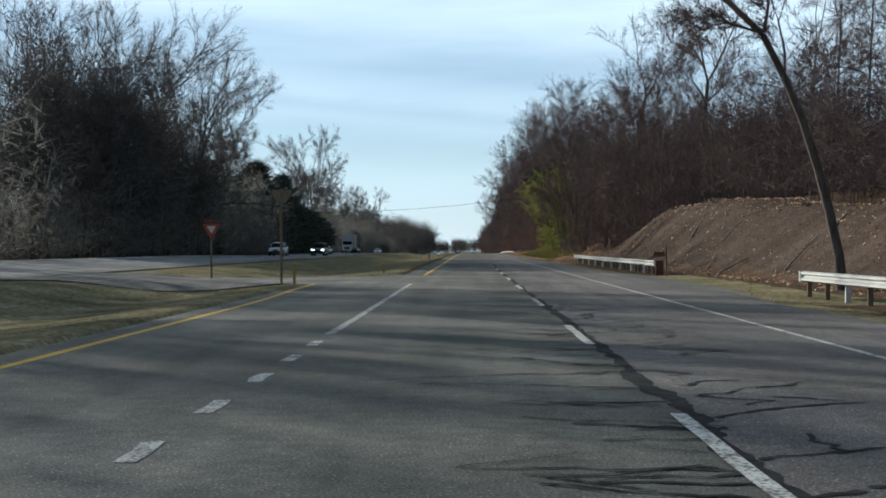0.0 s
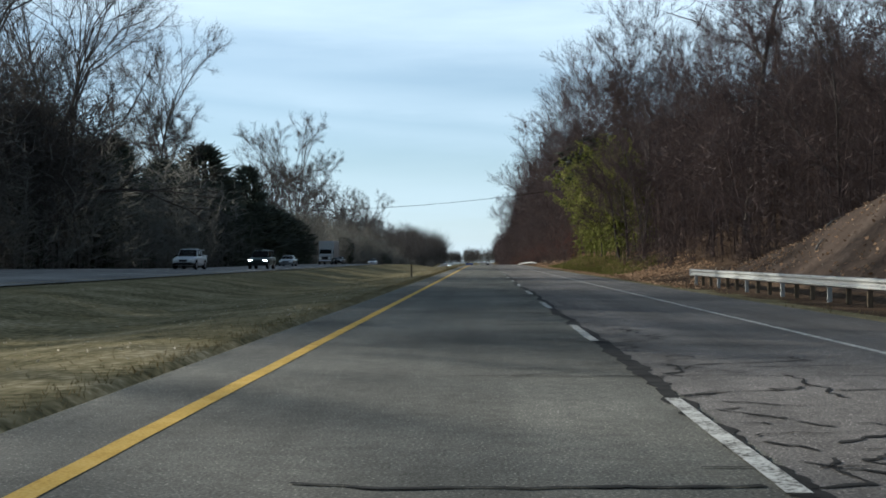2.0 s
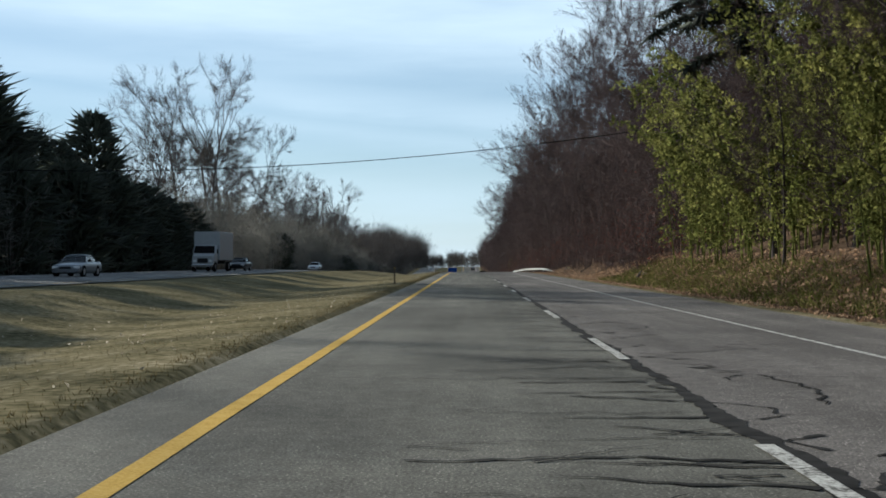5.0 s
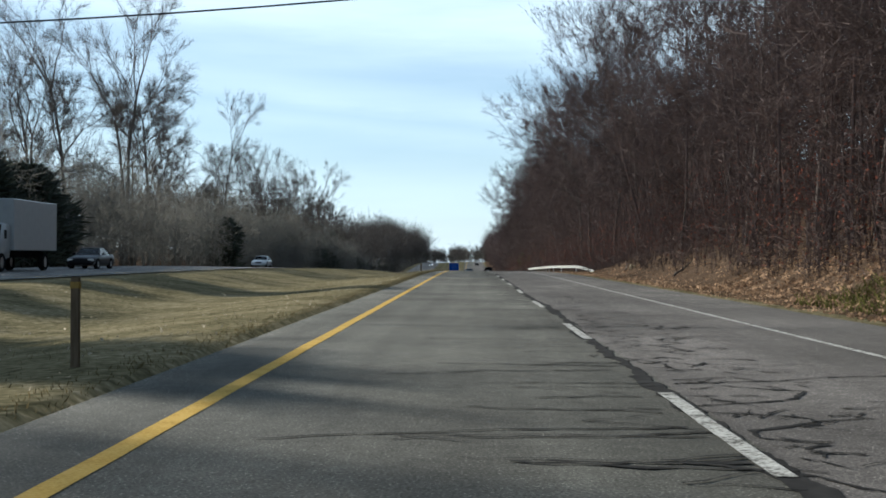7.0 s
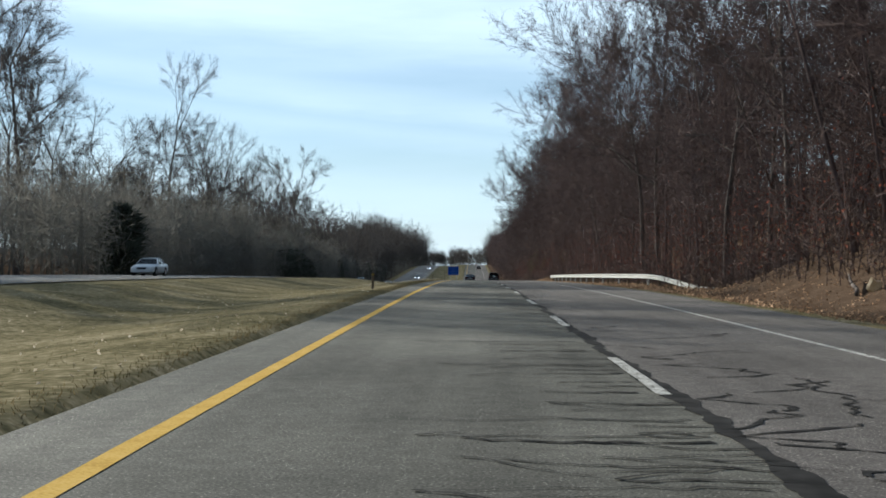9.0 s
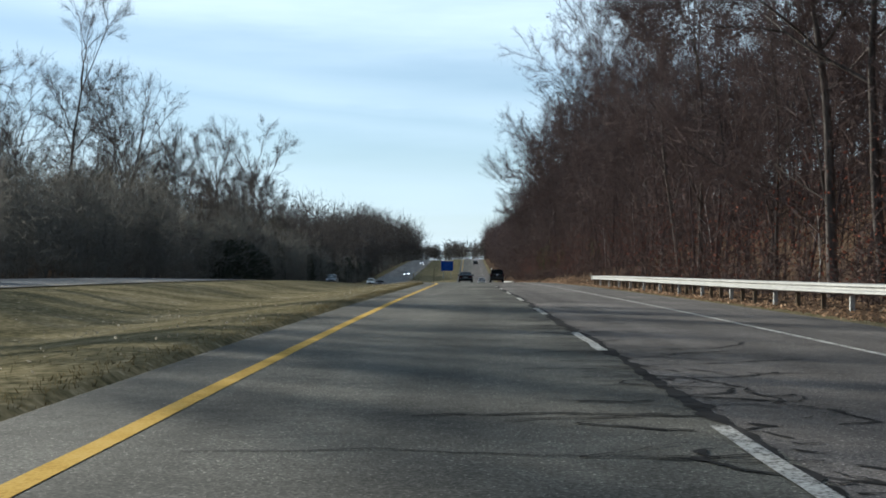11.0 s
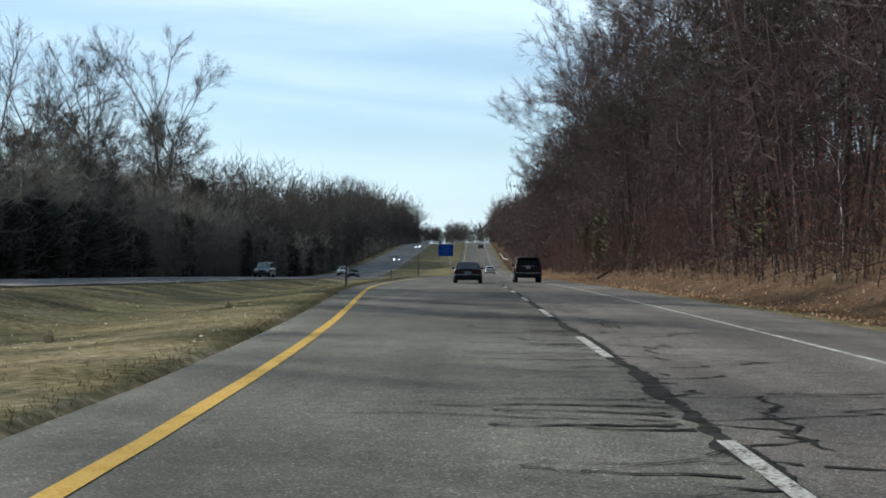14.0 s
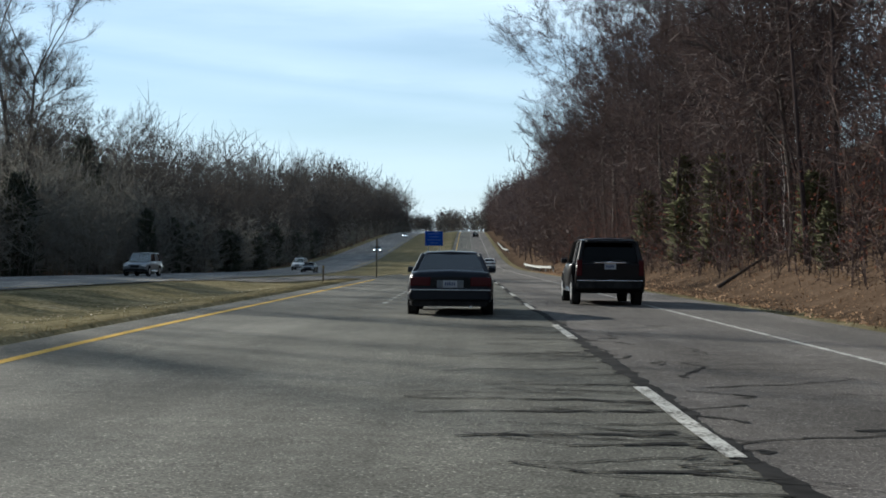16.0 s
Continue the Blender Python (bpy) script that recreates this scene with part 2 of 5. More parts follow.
def far_road_z(y, x=FAR_IN):
    """The opposite carriageway, which tilts up towards its outer edge."""
    tilt = 0.012 + 0.03 * (1 - smooth(130, 200, y))
    return road_z(y) + 0.23 - 0.3 * smooth(430, 500, y) - 0.7 * smooth(490, 680, y) + tilt * (FAR_IN - x)


# rise added behind the left trees as a dark backing that blocks low sky
def added_ridge(y):
    return 6.0 - 3.0 * smooth(190, 270, y) + 2.5 * smooth(430, 520, y)


def ground_z(x, y):
    zr = road_z(y)
    xl, xr = road_left(y), 6.0
    if xl <= x <= xr:
        return zr - 0.06
    if x > xr:
        s = x - xr
        bank = (3.5 + 1.2 * smooth(62, 92, y)) * smooth(5.8 - 3.2 * smooth(60, 84, y), 11.5 - 2.0 * smooth(60, 84, y), s) * (1 - smooth(104, 143, y))
        verge = 3.6 * smooth(316, 332, y) * (1 - smooth(414, 430, y))      # level ground behind the guard rail
        wood = (2.1 * smooth(1.6 + verge, 8.5 + verge, s) + 0.42 * max(0.0, s - 8)) * smooth(118, 165, y)
        back = 0.12 * max(0.0, s - 14) * (1 - smooth(118, 165, y))
        rise = min(17.0, bank + wood + back)
        return zr - 0.06 - 0.05 * smooth(0, 1.5, s) + rise + 0.25 * smooth(2, 9, s) * wobble(x, y, 0.22, 1) + 0.10 * smooth(1.5, 4, s) * wobble(x, y, 0.8, 2)
    zf = far_road_z(y)
    if x >= FAR_IN:
        u = (xl - x) / (xl - FAR_IN)
        z = zr + (zf - zr) * smooth(0.25, 0.98, u) - 0.06
        cross = smooth(48, 52, y) * (1 - smooth(61, 65, y)) + smooth(540, 546, y) * (1 - smooth(560, 566, y))
        z -= 0.5 * math.sin(math.pi * min(1, u * 1.15)) ** 2 * (1 - cross) * smooth(0, 0.15, u) * (u < 0.87)
        return z + 0.10 * smooth(0.001, 0.011, u) * (1 - smooth(0.7, 0.98, u)) * (1 - cross) + 0.025 * smooth(0, 0.1, u) * (1 - smooth(0.8, 0.98, u)) * (1 - cross) * wobble(x, y, 0.35, 3)
    if x >= FAR_OUT:
        return far_road_z(y, x) - 0.06
    s = FAR_OUT - x
    return far_road_z(y, FAR_OUT) - 0.06 - 0.35 * smooth(0, 3, s) + added_ridge(y) * smooth(12, 30, s) + 0.02 * max(0.0, min(s, 300) - 30) + 0.2 * smooth(1, 6, s) * wobble(x, y, 0.2, 4)


def mesh_object(name, verts, faces, mat=None, smooth_shade=False, parent=None):
    me = bpy.data.meshes.new(name)
    me.from_pydata(verts, [], faces)
    if mat:
        me.materials.append(mat)
    if smooth_shade:
        me.shade_smooth()
    me.update()
    ob = new(name, me)
    if parent:
        ob.parent = parent
    return ob


def sheet(name, xs, ys, zfun, mat):
    """A grid; xs may be a function of y."""
    verts, faces = [], []
    n = 0
    for y in ys:
        row = xs(y) if callable(xs) else xs
        n = len(row)
        verts += [(x, y, zfun(x, y)) for x in row]
    for j in range(len(ys) - 1):
        for i in range(n - 1):
            a = j * n + i
            faces.append((a, a + 1, a + n + 1, a + n))
    return mesh_object(name, verts, faces, mat, True)


def span(a, b, step):
    k = max(1, round((b - a) / step))
    return [a + (b - a) * i / k for i in range(k + 1)]


def ground_xs(y):
    xl = road_left(y)
    left = [-3000, -1500, -700, -350, -200, -120, -90, -70, -60, -54, -49, -46, -43, -40, -38, -36.5, -35, -33.5, -32.5, FAR_OUT - 0.01, FAR_OUT, FAR_IN]
    med = [FAR_IN + (xl - FAR_IN) * u for u in (0.02, 0.1, 0.2, 0.3, 0.4, 0.5, 0.58, 0.66, 0.73, 0.8, 0.86, 0.9, 0.94, 0.97, 0.99)]
    right = [6.0, 6.4, 6.9, 7.4, 7.9, 8.4, 9, 9.6, 10.2, 11, 11.8, 12.6, 13.5, 14.5, 15.6, 16.8, 18, 19.3, 20.6, 22, 24, 27, 31, 36, 42, 50, 60, 75, 100, 140, 220, 400, 800, 1600, 3000]
    return left + med + [xl, xl + 0.3, -2.0, 2.0, 5.6] + right


GROUND_YS = [-600, -300, -150, -80] + span(-50, 640, 2.0) + span(646, 1300, 6.0) + [1350, 1450, 1600, 1900, 2400, 3500]
ground = tagged(sheet("ground", ground_xs, GROUND_YS, ground_z, M_GRASS), "dormant tan grass median and leaf-littered wooded slopes", "ground", kind="structure")
ground.data.materials.append(M_GROUND)
ground.data.materials.append(M_DIRT)
for poly in ground.data.polygons:
    c = poly.center
    if c.x > 7.0 + 0.5 * wobble(c.x, c.y, 0.3) or c.x < -34.5 + 0.8 * wobble(c.x, c.y, 0.2, 3):
        poly.material_index = 2 if (c.x > 9.5 and c.x < 20 and 0 < c.y < 135 and c.z > 0.3) else 1
        if c.x > 6 and 32 < c.y < 66 and c.x < 9.5:
            poly.material_index = 0

ROAD_YS = span(-60, 640, 2.0) + span(646, 1300, 6.0)
road = tagged(sheet("road", lambda y: [road_left(y), road_left(y) + 0.3, -3.9, -2, 0, 2, 3.3, road_right(y) - 0.6, road_right(y)], ROAD_YS, lambda x, y: road_z(y) - (0.012 if x in (road_left(y), road_right(y)) else 0), M_ASPHALT),
              "worn grey asphalt carriageway with sealed cracks", "road", kind="structure")
far_road = tagged(sheet("far_carriageway_road", [FAR_OUT, -28, -24, FAR_IN], ROAD_YS, lambda x, y: far_road_z(y, x), M_FARROAD),
                  "pale grey asphalt carriageway across the grass median", "road", kind="structure")
crossings = []
for y0, y1 in ((49.5, 63.5), (543, 560)):
    ob = sheet("crossover_pavement", span(FAR_IN + 0.02, -7.85, 1.2), span(y0, y1, 1.4), lambda x, y: ground_z(x, y) + 0.05, M_SHOULDER)
    crossings.append(tagged(ob, "paved gap through the grass median", "road", kind="structure"))


def strip(name, xfun, ys, width, mat, parent, label="", lift=0.005, zfun=road_z, rag=0.0):
    verts, faces = [], []
    for i, y in enumerate(ys):
        x = xfun(y)
        e = rag * noise.noise(Vector((x, y * 1.7, 3.1)))
        verts += [(x - width / 2 + e, y, zfun(y) + lift), (x + width / 2 + e * 0.6, y, zfun(y) + lift)]
        if i:
            a = 2 * i - 2
            faces.append((a, a + 1, a + 3, a + 2))
    ob = mesh_object(name, verts, faces, mat, False, parent)
    if label:
        ob["label"] = label
    return ob


strip("lane_paving", lambda y: 2.90, span(-60, 1300, 1.5), 5.55, M_LANE, road, "smoother reddish paving of the outer lane", lift=0.0035, rag=0.05)
strip("edge_line", lambda y: LANE_R, span(-60, 1300, 2.5), 0.11, M_WHITE, road, "thin white edge line")
strip("edge_line", yellow_x, span(64.5, 540, 1.0), 0.17, M_YELLOW, road, "worn yellow edge line", rag=0.02)
strip("edge_line", yellow_x, span(566, 1300, 4.0), 0.17, M_YELLOW, road, "worn yellow edge line")
strip("edge_line", lambda y: -7.2 - 0.5 * smooth(30, 50, y), span(-60, 49.5, 2.0), 0.15, M_YELLOW, road, "worn yellow edge line")
strip("lane_line", lambda y: LANE_L, span(21, 49.2, 1.0), 0.15, M_WHITE, road, "worn white turn lane line", rag=0.05)
k = 0
for y in [-10 + 2.52 * i for i in range(13)]:
    strip("dash", lambda q: LANE_L, [y, y + 0.45, y + 0.95], 0.16, M_WHITE, road, rag=0.06)
for y in [497 + 2.6 * i for i in range(17)]:
    strip("dash", lambda q: LANE_L, [y, y + 0.5, y + 1.0], 0.14, M_WHITE, road)
for k in range(-5, 90):
    y = 10.0 + 12.192 * k
    strip("dash", lambda q: 0.0, [y - 4.5 + 4.5 * i / 6 for i in range(7)], 0.135, M_WHITE, road, rag=0.03, lift=0.0125)
strip("edge_line", lambda y: FAR_IN - 0.9, span(-60, 1300, 4.0), 0.12, M_YELLOW, far_road, "yellow edge line", zfun=lambda y: far_road_z(y, FAR_IN - 0.9))
strip("edge_line", lambda y: FAR_OUT + 2.6, span(-60, 1300, 4.0), 0.12, M_WHITE, far_road, "white edge line", zfun=lambda y: far_road_z(y, FAR_OUT + 2.6))
for k in range(-3, 60):
    y = 6.0 + 12.192 * k
    strip("dash", lambda q: FAR_IN - 4.6, [y - 4.5, y - 2.2, y], 0.12, M_WHITE, far_road, zfun=lambda q: far_road_z(q, FAR_IN - 4.6))


# ---- helpers for built things ----
def part(name, bm, mat, parent, label=""):
    me = bpy.data.meshes.new(name)
    bm.to_mesh(me)
    bm.free()
    me.materials.append(mat)
    ob = new(name, me)
    ob.parent = parent
    if label:
        ob["label"] = label
    return ob


def box(bm, lo, hi, bevel=0.0, m=None):
    r = bmesh.ops.create_cube(bm, size=1.0)["verts"]
    for v in r:
        v.co = Vector([lo[i] + (v.co[i] + 0.5) * (hi[i] - lo[i]) for i in range(3)])
    if bevel:
        es = list({e for v in r for e in v.link_edges})
        bmesh.ops.bevel(bm, geom=es, offset=bevel, segments=2, profile=0.6, affect="EDGES")
    if m:
        bmesh.ops.transform(bm, matrix=m, verts=bm.verts)
    return bm


def one_box(lo, hi, bevel=0.0, m=None):
    return box(bmesh.new(), lo, hi, bevel, m)


def rod(a, b, r, r2=None, sides=8):
    vs, fs = [], []
    tube_solid(vs, fs, Vector(a), Vector(b), r, r if r2 is None else r2, sides)
    bm = bmesh.new()
    made = [bm.verts.new(v) for v in vs]
    for f in fs:
        bm.faces.new([made[i] for i in f])
    return bm


def tube_solid(vs, fs, a, b, ra, rb, sides):
    d = (b - a).normalized()
    u = d.orthogonal().normalized()
    w = d.cross(u)
    n = len(vs)
    for p, r in ((a, ra), (b, rb)):
        vs += [p + u * (math.cos(6.2832 * i / sides) * r) + w * (math.sin(6.2832 * i / sides) * r) for i in range(sides)]
    fs += [(n + i, n + (i + 1) % sides, n + sides + (i + 1) % sides, n + sides + i) for i in range(sides)]
    fs += [tuple(n + i for i in reversed(range(sides))), tuple(n + sides + i for i in range(sides))]


def loft(rings, close=True):
    bm = bmesh.new()
    rows = [[bm.verts.new(p) for p in r] for r in rings]
    n = len(rings[0])
    for a, b in zip(rows, rows[1:]):
        for i in range(n):
            bm.faces.new((a[i], a[(i + 1) % n], b[(i + 1) % n], b[i]))
    if close:
        bm.faces.new(list(reversed(rows[0])))
        bm.faces.new(rows[-1])
    bmesh.ops.recalc_face_normals(bm, faces=bm.faces)
    for f in bm.faces:
        f.smooth = len(f.verts) == 4
    return bm


# ---- vehicles ----
M_TYRE = material("tyre_rubber", [(0.012, 0.012, 0.012), (0.022, 0.022, 0.022)], scale=8, rough=0.85)
M_RIM = material("wheel_alloy", [(0.35, 0.35, 0.36), (0.5, 0.5, 0.5)], scale=5, rough=0.35, metal=0.8)
M_CHROME = material("chrome_trim", [(0.6, 0.6, 0.62), (0.75, 0.75, 0.76)], scale=5, rough=0.15, metal=1.0)
M_TRIM = material("black_plastic_trim", [(0.015, 0.015, 0.016), (0.03, 0.03, 0.03)], scale=6, rough=0.6)
M_SEAT = material("dark_seat_cloth", [(0.02, 0.02, 0.022), (0.045, 0.043, 0.042)], scale=9, rough=0.9)
M_TAIL = paint("tail_light_lens", (0.050, 0.006, 0.008), rough=0.25, coat=0.05, spec=0.12)
M_HEAD = paint("head_light_lens", (0.7, 0.7, 0.68), rough=0.1)
M_PLATE = material("plate_face", [(0.26, 0.27, 0.29), (0.36, 0.37, 0.38)], scale=10, rough=0.5)
M_RECESS = material("dull_grey_plastic", [(0.11, 0.12, 0.13), (0.17, 0.175, 0.185)], scale=8, rough=0.6)
M_BARS = material("plate_bars", [(0.05, 0.06, 0.12), (0.08, 0.09, 0.16)], scale=10, rough=0.5)
M_LAMP = bpy.data.materials.new("lit_head_lamp")
M_LAMP.use_nodes = True
M_LAMP.node_tree.nodes["Principled BSDF"].inputs["Emission Color"].default_value = (1, 0.97, 0.88, 1)
M_LAMP.node_tree.nodes["Principled BSDF"].inputs["Emission Strength"].default_value = 7.0


def glass(name, tint, shine=1.5):
    m = bpy.data.materials.new(name)
    m.use_nodes = True
    t = m.node_tree
    t.nodes.clear()
    out = t.nodes.new("ShaderNodeOutputMaterial")
    tr = t.nodes.new("ShaderNodeBsdfTransparent")
    tr.inputs[0].default_value = (*tint, 1)
    gl = t.nodes.new("ShaderNodeBsdfGlossy")
    gl.inputs["Roughness"].default_value = 0.03
    fr = t.nodes.new("ShaderNodeFresnel")
    fr.inputs[0].default_value = shine
    mx = t.nodes.new("ShaderNodeMixShader")
    t.links.new(fr.outputs[0], mx.inputs[0])
    t.links.new(tr.outputs[0], mx.inputs[1])
    t.links.new(gl.outputs[0], mx.inputs[2])
    t.links.new(mx.outputs[0], out.inputs[0])
    return m


M_GLASS = glass("car_glass", (0.93, 0.96, 0.96), 1.4)
M_REARGLASS = glass("green_tinted_rear_glass", (0.62, 0.68, 0.68), 2.1)
M_DARKGLASS = glass("privacy_glass", (0.05, 0.052, 0.056), 1.22)
PAINTS = {k: paint(k + "_car_paint", c, coat=0.35 if c[0] > 0.05 else 0.03, spec=0.5 if c[0] > 0.05 else 0.16) for k, c in (("midnight_blue", (0.006, 0.008, 0.014)), ("black", (0.006, 0.005, 0.006)), ("silver", (0.42, 0.44, 0.46)),
          ("white", (0.7, 0.7, 0.68)), ("shaded_white", (0.30, 0.31, 0.31)), ("grey", (0.12, 0.13, 0.14)), ("green", (0.03, 0.05, 0.045)))}


def ring(y, hw, zb, zt, r=0.07, crown=0.015):
    """A rounded cross-section of a body at y."""
    side = [(hw - r * 1.6, zb), (hw - r * 0.5, zb + r * 0.5), (hw - 0.004, zb + (zt - zb) * 0.3), (hw, zb + (zt - zb) * 0.5), (hw - 0.03, zt - r * 1.2), (hw - 0.02 - r * 0.6, zt - r * 0.25), (hw - 0.02 - r * 1.9, zt)]
    pts = [(x, y, z) for x, z in side] + [(0, y, zt + crown)] + [(-x, y, z) for x, z in reversed(side)]
    return pts


def slab(corners, thick):
    """A thin panel through four corners, with some thickness along its normal."""
    c = [Vector(p) for p in corners]
    n = (c[1] - c[0]).cross(c[3] - c[0]).normalized() * thick
    bm = bmesh.new()
    a = [bm.verts.new(p) for p in c]
    b = [bm.verts.new(p + n) for p in c]
    bm.faces.new(a)
    bm.faces.new(list(reversed(b)))
    for i in range(4):
        j = (i + 1) % 4
        bm.faces.new((a[j], a[i], b[i], b[j]))
    bmesh.ops.recalc_face_normals(bm, faces=bm.faces)
    return bm


def wheel(car, x, y, r, w, rim):
    s = 1 if x > 0 else -1
    prof = [(0.62, -0.5), (0.93, -0.5), (1.0, -0.36), (1.0, 0.36), (0.93, 0.5), (0.62, 0.5)]
    rings = [[(x + pw * w, y + math.cos(6.2832 * k / 24) * r * pr, r + math.sin(6.2832 * k / 24) * r * pr) for pr, pw in prof] for k in range(24)]
    bm = bmesh.new()
    rows = [[bm.verts.new(p) for p in q] for q in rings]
    for k in range(24):
        a, b = rows[k], rows[(k + 1) % 24]
        for i in range(len(prof)):
            bm.faces.new((a[i], a[(i + 1) % len(prof)], b[(i + 1) % len(prof)], b[i]))
    bmesh.ops.recalc_face_normals(bm, faces=bm.faces)
    tyre = part("wheel", bm, M_TYRE, car)
    bm = rod((x - w * 0.3, y, r), (x + w * 0.36 * s + 0.0, y, r), r * 0.64, sides=16)
    part("rim", bm, rim, tyre, "pale alloy rim")
    return tyre


def car(kind, colour, label, category, lamps=False, glass_mat=None, detail=False):
    """A vehicle standing on the ground at the origin and facing +y."""
    S = {  # length, width, height, hood z, belt z, tail z, wheel r, and y of the cabin: windscreen foot, roof front, roof back, rear glass foot
        "sedan": (5.1, 1.90, 1.42, 0.86, 0.92, 0.98, 0.32, 0.85, 0.15, -1.15, -1.75),
        "suv": (5.4, 1.94, 1.86, 1.10, 1.16, 1.16, 0.39, 1.15, 0.55, -2.45, -2.62),
        "pickup": (5.5, 1.98, 1.80, 1.08, 1.14, 1.14, 0.39, 1.05, 0.45, -0.75, -0.9)}[kind]
    L, W, H, zh, zb, zt, wr, yw, yf, yr, yg = S
    g = glass_mat or M_GLASS
    body_mat = PAINTS[colour]
    ob = tagged(new("car" if kind == "sedan" else kind), label, category)
    hw, f, b = W / 2, L / 2, -L / 2
    low = 0.24 if kind == "sedan" else 0.36
    st = [(b, hw * 0.85, low + 0.14, zt - 0.14), (b + 0.06, hw * 0.925, low + 0.06, zt - 0.05), (b + 0.16, hw * 0.965, low + 0.02, zt - 0.01), (b + 0.4, hw * 0.99, low, zt), (yg, hw, low - 0.02, zb + 0.02), (0.0, hw, low - 0.04, zb),
          (yw, hw, low - 0.02, zb - 0.01), (yw + 0.5, hw * 0.985, low, zh), (f - 0.35, hw * 0.96, low, zh - 0.1), (f - 0.08, hw * 0.9, low + 0.06, zh - 0.2), (f, hw * 0.82, low + 0.12, zh - 0.32)]
    if kind == "suv":
        st[0] = (b, hw * 0.95, low + 0.12, zb - 0.05)
        st[1] = (b + 0.06, hw * 0.985, low + 0.06, zb)
    part("body", loft([ring(*s, *((0.11, 0.03) if kind == "sedan" else (0.07, 0.015))) for s in st]), body_mat, ob)
    # greenhouse: pillars, roof and panes
    hb, hr = hw - 0.12, hw - (0.31 if kind == "sedan" else 0.25)
    zr = H - 0.05
    roof = [ring(y, w, zr - 0.03 - d, zr + 0.03 - d, 0.05, 0.025) for y, w, d in ((yf, hr - 0.04, 0.03), (yf - 0.15, hr, 0.0), ((yf + yr) / 2, hr + 0.01, -0.02), (yr + 0.15, hr, 0.0), (yr, hr - 0.04, 0.03))]
    part("roof", loft(roof), body_mat, ob)
    mid = (yf + yr) / 2 + 0.05
    cols = [((hb, yw, zb), (hr, yf, zr), 0.035), ((hb, mid, zb), (hr, mid, zr), 0.045), ((hb, yg, zb), (hr, yr, zr), 0.07 if kind == "sedan" else 0.08)]
    if kind == "suv":
        cols.append(((hb, -1.35, zb), (hr, -1.35, zr), 0.045))
    for p, q, r in cols:
        for s in (1, -1):
            part("pillar", rod((p[0] * s, p[1], p[2] - 0.04), (q[0] * s, q[1], q[2] - 0.035), r, r * 0.8, 6), body_mat, ob)
    e = 0.03
    part("windscreen", slab([(hb - e, yw, zb), (-hb + e, yw, zb), (-hr + e, yf, zr - 0.02), (hr - e, yf, zr - 0.02)], 0.006), M_GLASS if kind == "sedan" else g, ob)
    part("rear_window", slab([(-hb + e, yg, zb), (hb - e, yg, zb), (hr - e, yr, zr - 0.02), (-hr + e, yr, zr - 0.02)], 0.006), M_REARGLASS if kind == "sedan" and detail else g, ob)
    for s in (1, -1):
        cuts = sorted([yg + 0.05, mid, yw - 0.05] + ([-1.35] if kind == "suv" else []), reverse=True)
        tops = sorted([yr + 0.05, mid, yf - 0.05] + ([-1.35] if kind == "suv" else []), reverse=True)
        for i in range(len(cuts) - 1):
            part("side_window", slab([(hb * s, cuts[i], zb), (hb * s, cuts[i + 1], zb), (hr * s, tops[i + 1], zr - 0.02), (hr * s, tops[i], zr - 0.02)], 0.005), g, ob)
        part("mirror", one_box((s * (hw + 0.02) - 0.09, yw - 0.35, zb + 0.0), (s * (hw + 0.02) + 0.09, yw - 0.22, zb + 0.14), 0.03), body_mat if detail else M_TRIM, ob)
        part("seat", one_box((s * 0.4 - 0.25, yw - 1.35, 0.4), (s * 0.4 + 0.25, yw - 1.15, zb + 0.02), 0.06), M_SEAT, ob)
        part("head_rest", one_box((s * 0.4 - 0.12, yw - 1.38, zb + 0.03), (s * 0.4 + 0.12, yw - 1.28, zb + 0.2), 0.04), M_SEAT, ob)
        for y in (f - 0.95, b + 1.1):
            wheel(ob, s * (hw - 0.13), y, wr, 0.22, M_RIM)
            part("wheel_arch", rod((s * (hw - 0.2), y, wr + 0.02), (s * (hw + 0.004), y, wr + 0.02), wr + 0.06, sides=20), M_TRIM, ob)
            wheel_part = rod((s * (hw - 0.04), y, wr), (s * (hw + 0.012), y, wr), wr * 0.62, sides=16)
            part("hub_cap", wheel_part, M_RIM, ob)
        part("head_light", one_box((s * (hw * 0.72) - 0.2, f - 0.16, zh - 0.34), (s * (hw * 0.72) + 0.16, f - 0.02, zh - 0.2), 0.03), M_LAMP if lamps else M_HEAD, ob)
        if kind == "sedan":
            part("tail_light", one_box((s * (hw * 0.69) - 0.22, b - 0.012, zt - 0.33), (s * (hw * 0.69) + 0.24, b + 0.12, zt - 0.13), 0.025), M_TAIL, ob, "dark red tail light")
        else:
            part("tail_light", one_box((s * (hw * 0.87) - 0.06, b - 0.03, zb - 0.34), (s * (hw * 0.87) + 0.08, b + 0.12, zb + 0.10), 0.025), M_TAIL, ob, "tall dark red tail light")
    part("bumper", loft([ring(b - 0.07, hw * 0.88, low + 0.13, low + 0.33, 0.04), ring(b - 0.02, hw * 0.94, low + 0.1, low + 0.36, 0.04), ring(b + 0.25, hw * 0.995, low + 0.1, low + 0.36, 0.04)]), body_mat if kind == "sedan" else M_TRIM, ob)
    part("bumper", loft([ring(f - 0.3, hw * 0.97, low + 0.02, low + 0.26, 0.04), ring(f - 0.04, hw * 0.88, low + 0.02, low + 0.26, 0.04), ring(f + 0.06, hw * 0.76, low + 0.04, low + 0.22, 0.04)]), body_mat if kind == "sedan" else M_TRIM, ob)
